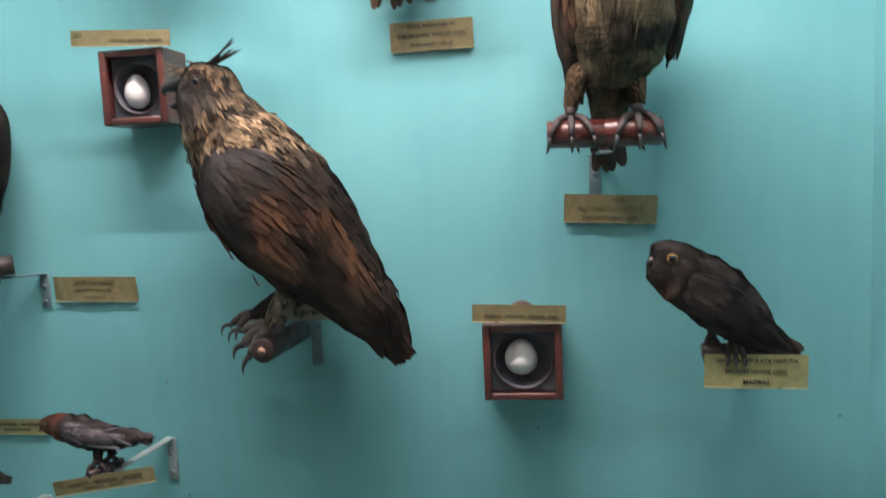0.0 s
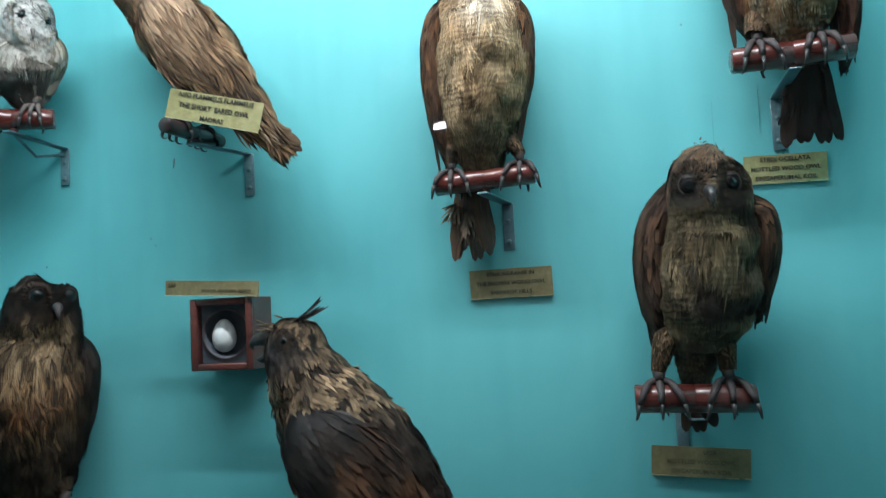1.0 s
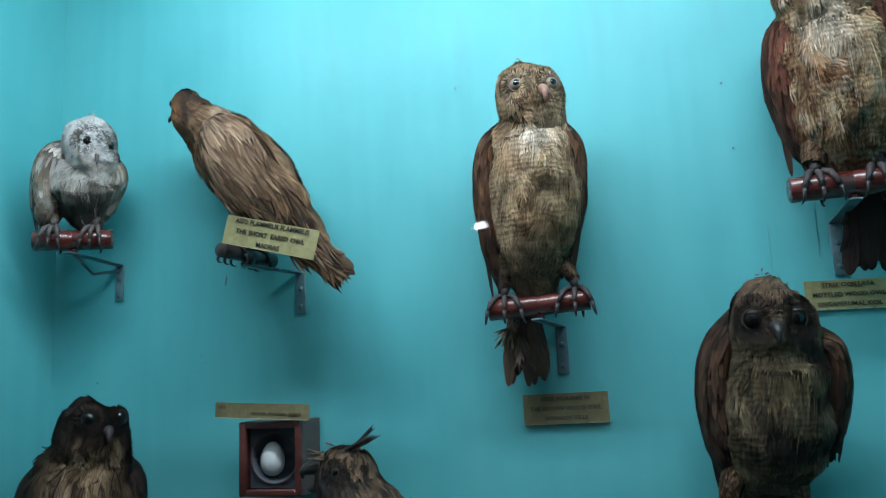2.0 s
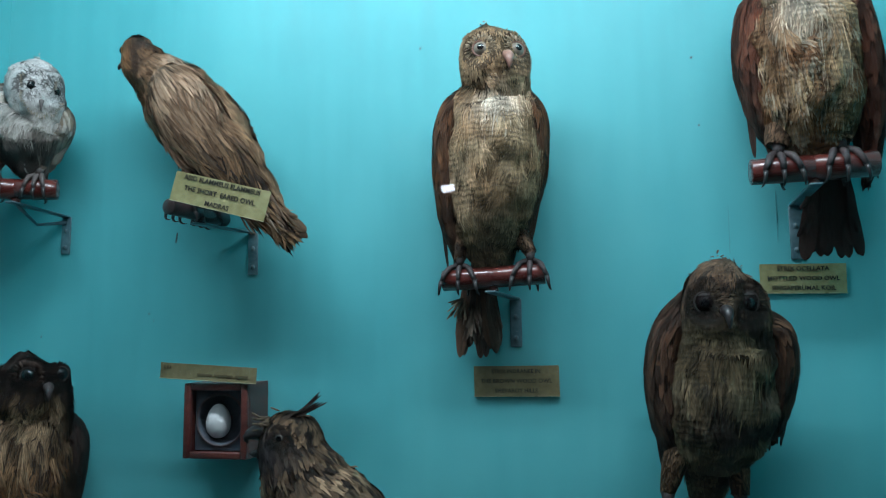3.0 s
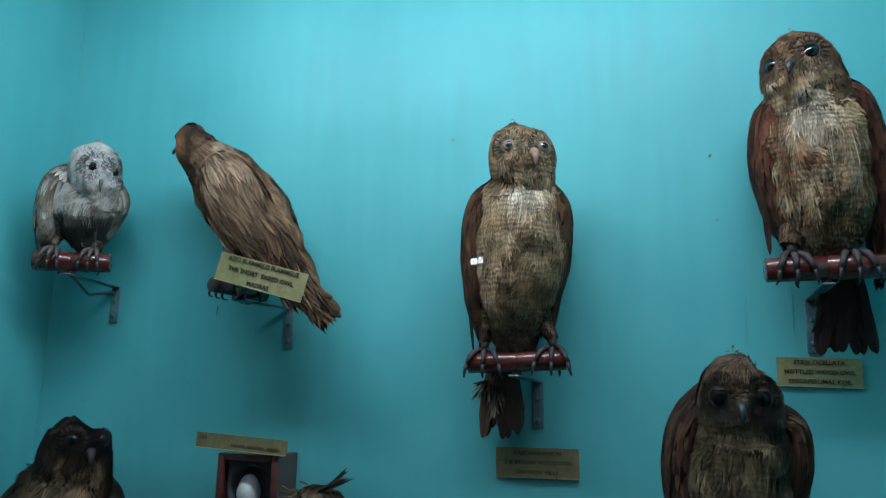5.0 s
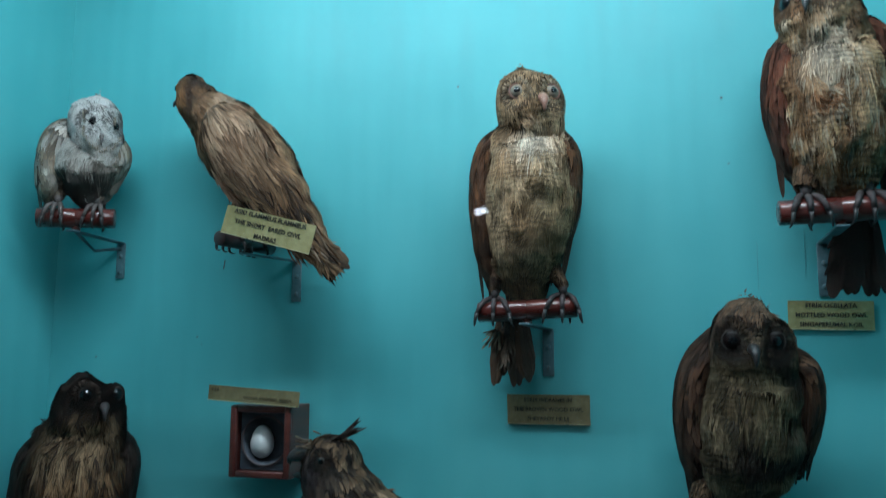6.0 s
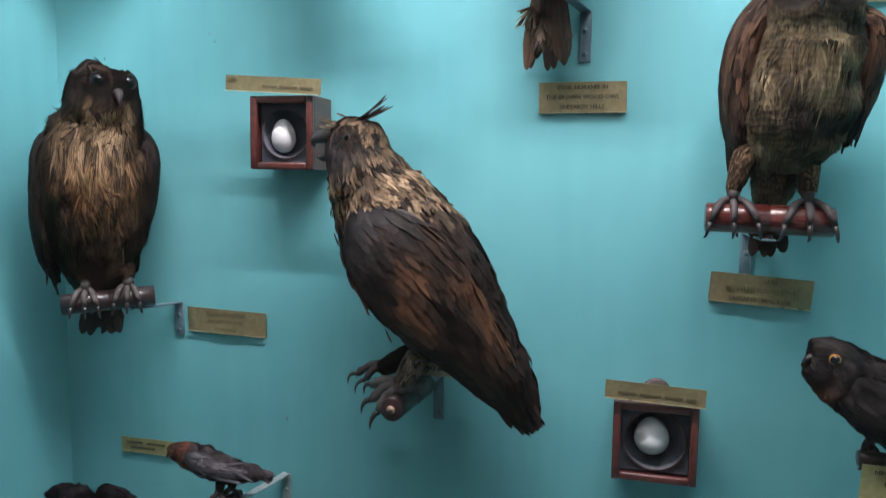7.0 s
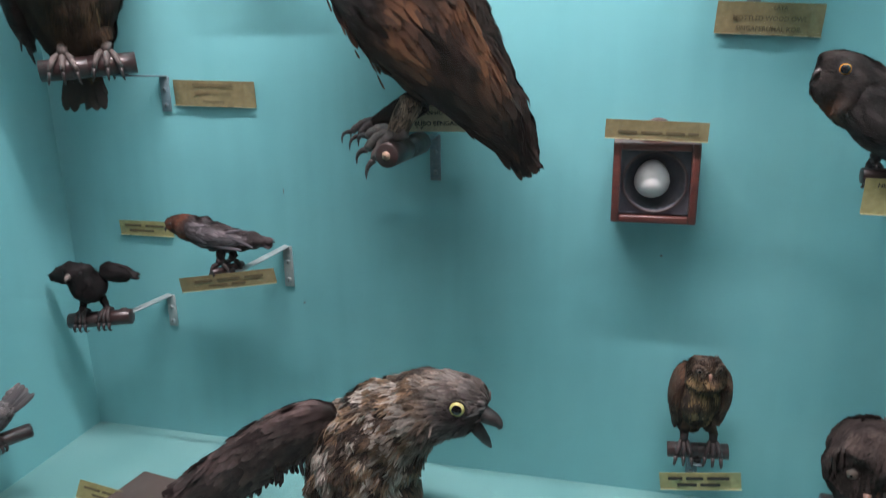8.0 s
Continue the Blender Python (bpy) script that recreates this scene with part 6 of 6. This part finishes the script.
# --- spotted owlet ---
def owlet_colour(s, p, n):
    c = tint((rgb(0.115, 0.085, 0.06), rgb(0.055, 0.038, 0.028)), p, 60.0, 97.0)
    spots = np.clip(2.5 * (tint((rgb(0, 0, 0), rgb(1, 1, 1)), p, 90.0, 98.0)[:, 0] - 0.6), 0, 1) * (p[:, 2] < 0.53)
    c = blend(spots * 0.7, c, np.tile(rgb(0.34, 0.26, 0.15), (len(p), 1)))
    crown = np.clip((p[:, 2] - 0.54) / 0.02, 0, 1)
    return blend(crown * 0.7, c, np.tile(rgb(0.19, 0.16, 0.145), (len(p), 1)))


upright_owl(dict(
    name="spotted_owlet", base=(0.42, -0.065, 0.385), label="small mounted spotted owlet on a short dark perch", seed=211,
    sections=[(0.424, -0.085, 0.570, 0.006, 0.006), (0.424, -0.086, 0.564, 0.024, 0.022), (0.422, -0.087, 0.546, 0.033, 0.031), (0.421, -0.085, 0.524, 0.033, 0.031), (0.418, -0.080, 0.506, 0.032, 0.030), (0.416, -0.076, 0.474, 0.036, 0.034), (0.414, -0.070, 0.444, 0.029, 0.027), (0.412, -0.060, 0.424, 0.018, 0.017), (0.412, -0.05, 0.402, 0.01, 0.01)],
    mat=SOFT, wing_mat=DARK_QUILL, colour=owlet_colour, crown=rgb(0.2, 0.17, 0.15), disc_colour=rgb(0.15, 0.115, 0.09), count=2600, disc=0.022, lumps=0.003,
    length=lambda s: 0.006 + 0.010 * s, width=0.0036, fluff=0.02, eyes=[(0.408, 0.543), (0.442, 0.546)], eye_radius=0.006, iris=IRIS_BLIND, pupil=0.3, face=(0.05, -1, 0),
    beak=(0.426, 0.536), beak_length=0.012, beak_thick=0.004, wings=[(-1, [(0.534, 0.396), (0.520, 0.378), (0.505, 0.368), (0.475, 0.364), (0.445, 0.367), (0.42, 0.376), (0.405, 0.386)]), (1, [(0.532, 0.446), (0.518, 0.462), (0.505, 0.469), (0.475, 0.470), (0.445, 0.462), (0.425, 0.452), (0.405, 0.44)])],
    wing_y=-0.072, wing_depth=0.03, wing_thick=0.015, wing_colours=(rgb(0.12, 0.07, 0.05), rgb(0.08, 0.05, 0.038), rgb(0.045, 0.03, 0.026)), legs=[((0.400, -0.066, 0.430), (0.396, -0.065, 0.364)), ((0.434, -0.066, 0.430), (0.446, -0.065, 0.368))],
    leg_colour=lambda s, p, n: tint((rgb(0.14, 0.10, 0.08), rgb(0.09, 0.065, 0.05)), p, 60.0), leg_r=0.010, ankle_r=0.006, rod_radius=0.0145, toe_spread=0.009, skin=SKIN_DARK,
))


# --- crouching owl at the edge ---
def crouch_colour(s, p, n):
    c = tint((rgb(0.062, 0.044, 0.042), rgb(0.026, 0.019, 0.019)), p, 36.0, 107.0)
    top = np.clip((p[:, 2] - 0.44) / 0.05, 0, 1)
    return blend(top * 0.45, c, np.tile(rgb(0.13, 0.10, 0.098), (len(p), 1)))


upright_owl(dict(
    name="crouching_owl", base=(0.71, -0.12, 0.341), label="dark brown mounted owl crouching with a lowered round head", seed=231,
    sections=[(0.702, -0.16, 0.510, 0.012, 0.012), (0.698, -0.162, 0.500, 0.052, 0.045), (0.690, -0.165, 0.472, 0.080, 0.066), (0.688, -0.165, 0.438, 0.087, 0.072), (0.694, -0.160, 0.405, 0.080, 0.068), (0.705, -0.150, 0.372, 0.060, 0.052), (0.712, -0.138, 0.350, 0.03, 0.028), (0.714, -0.13, 0.340, 0.01, 0.01)],
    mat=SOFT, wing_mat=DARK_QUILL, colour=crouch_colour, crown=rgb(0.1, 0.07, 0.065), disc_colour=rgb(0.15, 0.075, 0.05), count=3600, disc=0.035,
    length=lambda s: 0.010 + 0.014 * s, width=0.007, eyes=[(0.632, 0.437), (0.684, 0.421)], eye_radius=0.011, iris=IRIS_BLIND, pupil=0.2, face=(-0.3, -1, 0),
    beak=(0.652, 0.415), beak_length=0.02, beak_thick=0.006, wings=[(1, [(0.485, 0.765), (0.465, 0.785), (0.43, 0.792), (0.40, 0.785), (0.37, 0.765)])],
    wing_y=-0.14, wing_depth=0.05, wing_colours=(rgb(0.10, 0.07, 0.06), rgb(0.07, 0.05, 0.044), rgb(0.045, 0.03, 0.026)), legs=[((0.685, -0.135, 0.370), (0.68, -0.12, 0.326)), ((0.735, -0.135, 0.370), (0.74, -0.12, 0.326))],
    leg_colour=lambda s, p, n: tint((rgb(0.10, 0.07, 0.06), rgb(0.06, 0.045, 0.04)), p, 60.0), leg_r=0.012, ankle_r=0.008, rod_radius=0.016, toe_spread=0.010,
))


# --- large bird standing on the base, bill to one side ---
def hawk_colour(s, p, n):
    # pigments kept grey and close in tone: haze put into the colour
    c = tint((rgb(0.20, 0.152, 0.115), rgb(0.055, 0.042, 0.036)), p, 34.0, 117.0)
    pale = np.clip(1.8 * (tint((rgb(0, 0, 0), rgb(1, 1, 1)), p, 40.0, 118.0)[:, 0] - 0.5), 0, 0.8)
    c = blend(pale * (p[:, 0] < -0.03), c, np.tile(rgb(0.40, 0.375, 0.35), (len(p), 1)))
    crown = np.clip((p[:, 0] + 0.05) / 0.04, 0, 1)
    c = blend(crown * 0.75, c, tint((rgb(0.28, 0.258, 0.25), rgb(0.13, 0.112, 0.108)), p, 60.0, 119.0))
    mask = np.exp(-(((p[:, 0] - 0.040) / 0.044) ** 2) - ((p[:, 2] - 0.503) / 0.036) ** 2)
    return blend(mask * 0.95, c, tint((rgb(0.095, 0.083, 0.095), rgb(0.05, 0.042, 0.05)), p, 80.0, 120.0))


def hawk_fringe(geo, rng):
    for k in range(90):
        u = rng.uniform(0, 1)
        at = Vector((-0.23 - 0.28 * u, -0.295 + 0.01 * rng.normal(), 0.44 - 0.21 * u))
        blade(geo, at, (-0.25 + 0.2 * rng.normal(), 0.1 * rng.normal(), -1), (0.2 * rng.normal(), -1, 0), rng.uniform(0.03, 0.06), 0.009, rgb(0.045, 0.032, 0.032) * rng.uniform(0.5, 1.6), 0.05 * rng.normal())


hawk, hawk_skin = profile_bird(dict(
    name="large_horned_owl", base=(-0.15, -0.25, BASE + 0.02), label="large mounted owl with a yellow eye and open dark bill", seed=251,
    sections=[(0.064, -0.25, 0.506, 0.008, 0.008), (0.057, -0.25, 0.508, 0.028, 0.030), (0.030, -0.25, 0.510, 0.046, 0.049), (-0.012, -0.25, 0.505, 0.055, 0.058), (-0.062, -0.25, 0.485, 0.064, 0.066), (-0.112, -0.25, 0.447, 0.080, 0.086), (-0.146, -0.25, 0.398, 0.090, 0.094), (-0.158, -0.25, 0.345, 0.092, 0.098), (-0.150, -0.25, 0.290, 0.080, 0.096), (-0.140, -0.25, 0.250, 0.05, 0.06), (-0.140, -0.25, 0.228, 0.02, 0.02)],
    mat=SOFT, wing_mat=DARK_QUILL, colour=hawk_colour, eyes=[(0.026, 0.523)], eye_radius=0.0140, iris=IRIS_YELLOW, disc=0.03, pupil=0.42, face=(0.15, -1, 0.0), count=5200, lumps=0.008,
    length=lambda s: 0.016 + 0.034 * s, width=lambda s: 0.006 + 0.004 * s, lift=0.14, beak=(0.048, -0.255, 0.502), beak_way=(1, -0.05, -0.22), beak_length=0.055, beak_thick=0.017, beak_drop=0.40,
    wing=[(-0.190, -0.285, 0.490, 0.010, 0.014), (-0.225, -0.295, 0.472, 0.018, 0.038), (-0.290, -0.300, 0.430, 0.020, 0.046), (-0.360, -0.300, 0.375, 0.020, 0.048), (-0.430, -0.300, 0.320, 0.018, 0.044), (-0.500, -0.300, 0.268, 0.014, 0.036), (-0.56, -0.30, 0.232, 0.006, 0.014)],
    wing_colour=lambda s, p, n: blend((p[:, 2] - 0.42 - (p[:, 0] + 0.29) * 0.72) / 0.03, tint((rgb(0.075, 0.05, 0.05), rgb(0.045, 0.032, 0.034)), p, 40.0, 127.0), tint((rgb(0.14, 0.105, 0.11), rgb(0.09, 0.065, 0.07)), p, 40.0, 128.0)),
    wing_length=lambda s: 0.03 + 0.04 * s, wing_count=1600, wing_width=lambda s: 0.009 + 0.003 * s, quills=16, quill_width=0.016, extra=hawk_fringe,
    tail_colours=(rgb(0.05, 0.035, 0.03),),
))
part("lower_bill", tube([(0.040, -0.255, 0.482), (0.054, -0.256, 0.466), (0.066, -0.256, 0.450), (0.074, -0.256, 0.438)], [0.013, 0.011, 0.008, 0.002], 10), HORN, hawk, "open lower bill")
stand = thing("round_stand", (-0.12, -0.27, BASE), "pale teal painted round stand under the large owl", "stand")
part("disc", tube([(-0.12, -0.27, BASE), (-0.12, -0.27, BASE + 0.016), (-0.12, -0.27, BASE + 0.02)], [0.24, 0.24, 0.236], 48), TEAL_BOARD, stand, smooth=False)

# --- bird at the side panel, of which the tail and the perch show ---
tail_bird = stuffed("perched_bird", (-0.855, -0.34, 0.394), "grey mounted bird by the side panel, tail raised", "mounted small birds")
tskin = Skin([(-0.872, -0.47, 0.462, 0.006, 0.006), (-0.870, -0.455, 0.460, 0.020, 0.022), (-0.866, -0.42, 0.448, 0.030, 0.032), (-0.860, -0.37, 0.432, 0.034, 0.036), (-0.852, -0.33, 0.430, 0.024, 0.026), (-0.844, -0.305, 0.434, 0.010, 0.012)], (1, 0, 0), 50, 36)
grey = lambda s, p, n: tint((rgb(0.20, 0.185, 0.19), rgb(0.11, 0.10, 0.105)), p, 50.0, 6.0)
cover(tail_bird, "body", tskin, SOFT, grey, 1600, 0.016, 0.006, 271, label="body plumage")
fan_tail(tail_bird, (-0.846, -0.32, 0.432), (-0.820, -0.285, 0.466), (0.75, -0.65, 0.1), 0.018, 5, 0.014, SOFT, (rgb(0.19, 0.17, 0.175), rgb(0.11, 0.10, 0.105)), 275)
for y in (-0.352, -0.375):
    foot(tail_bird, (-0.858, y, 0.408), (-0.858, y, 0.378), (0, 1, 0), (1, 0, 0), 0.0145, SKIN_DARK, 0.006, 0.007)
side_perch = thing("perch", (-0.86, -0.35, 0.378), "dark wooden perch bracketed from the side panel", "perch", "wall perches")
part("rod", tube([(-0.826, -0.292, 0.378), (-0.828, -0.296, 0.378), (-0.884, -0.40, 0.378), (-0.886, -0.404, 0.378)], [0.0135, 0.0145, 0.0145, 0.0135], 20), ROD_DARK, side_perch)
part("arm", slab((-0.892, -0.352, 0.361), (0.064, 0.019, 0.0035), None, 0.001), BRACKET, side_perch)
part("wall_plate", slab((-0.9215, -0.352, 0.325), (0.004, 0.021, 0.072), None, 0.0015), BRACKET, side_perch)

# --- things on the base board ---
box = thing("dark_box", (-0.575, -0.29, BASE), "low dark brown box lying on the base board", "box")
part("body", slab((-0.575, -0.30, BASE + 0.028), (0.12, 0.11, 0.056), Euler((0, 0, radians(-8))).to_matrix(), 0.002), DARK_BOX, box, smooth=False)
name_plate((-0.655, -0.315, BASE + 0.045), 0.125, 0.034, -8.0, None, "yellow brass plate leaning on the dark box", BRASS, INK_WORN, bend=0.001, pitch=-25.0, bars=[(0.006, 0.004, [(-0.05, -0.015), (-0.01, 0.03)]), (-0.004, 0.004, [(-0.03, 0.02)])])

# --- chips and scratches in the wall paint ---
for x, z, w, h, lean in ((-0.505, 1.725, 0.002, 0.020, 8), (-0.561, 1.574, 0.003, 0.003, 0), (-0.806, 1.531, 0.0025, 0.004, 10), (0.0, 2.072, 0.003, 0.004, 30), (0.494, 2.009, 0.004, 0.003, 0), (0.501, 1.885, 0.003, 0.003, 0), (-0.55, 1.559, 0.0022, 0.003, 0), (-0.399, 0.806, 0.0016, 0.009, 0), (-0.37, 0.57, 0.0035, 0.004, 20), (0.337, 0.713, 0.004, 0.004, 40)):
    whole("paint_chip", slab((x, -0.0008, z), (w, 0.0014, h), Euler((0, radians(lean), 0)).to_matrix(), 0.0), SCREW, "small dark chip in the teal wall paint", "paint chip", "paint chips")
SCRATCH = surface("scratched_teal_paint", [(0.075, 0.29, 0.31), (0.095, 0.35, 0.37)], 40.0, 0.6)
for x, z, h in ((0.541, 1.699, 0.085), (0.6185, 1.719, 0.085)):
    whole("paint_scratch", slab((x, -0.0006, z), (0.0011, 0.001, h), Euler((0, radians(0.7), 0)).to_matrix(), 0.0), SCRATCH, "long thin upright scratch in the teal wall paint", "scratch", "paint scratches")
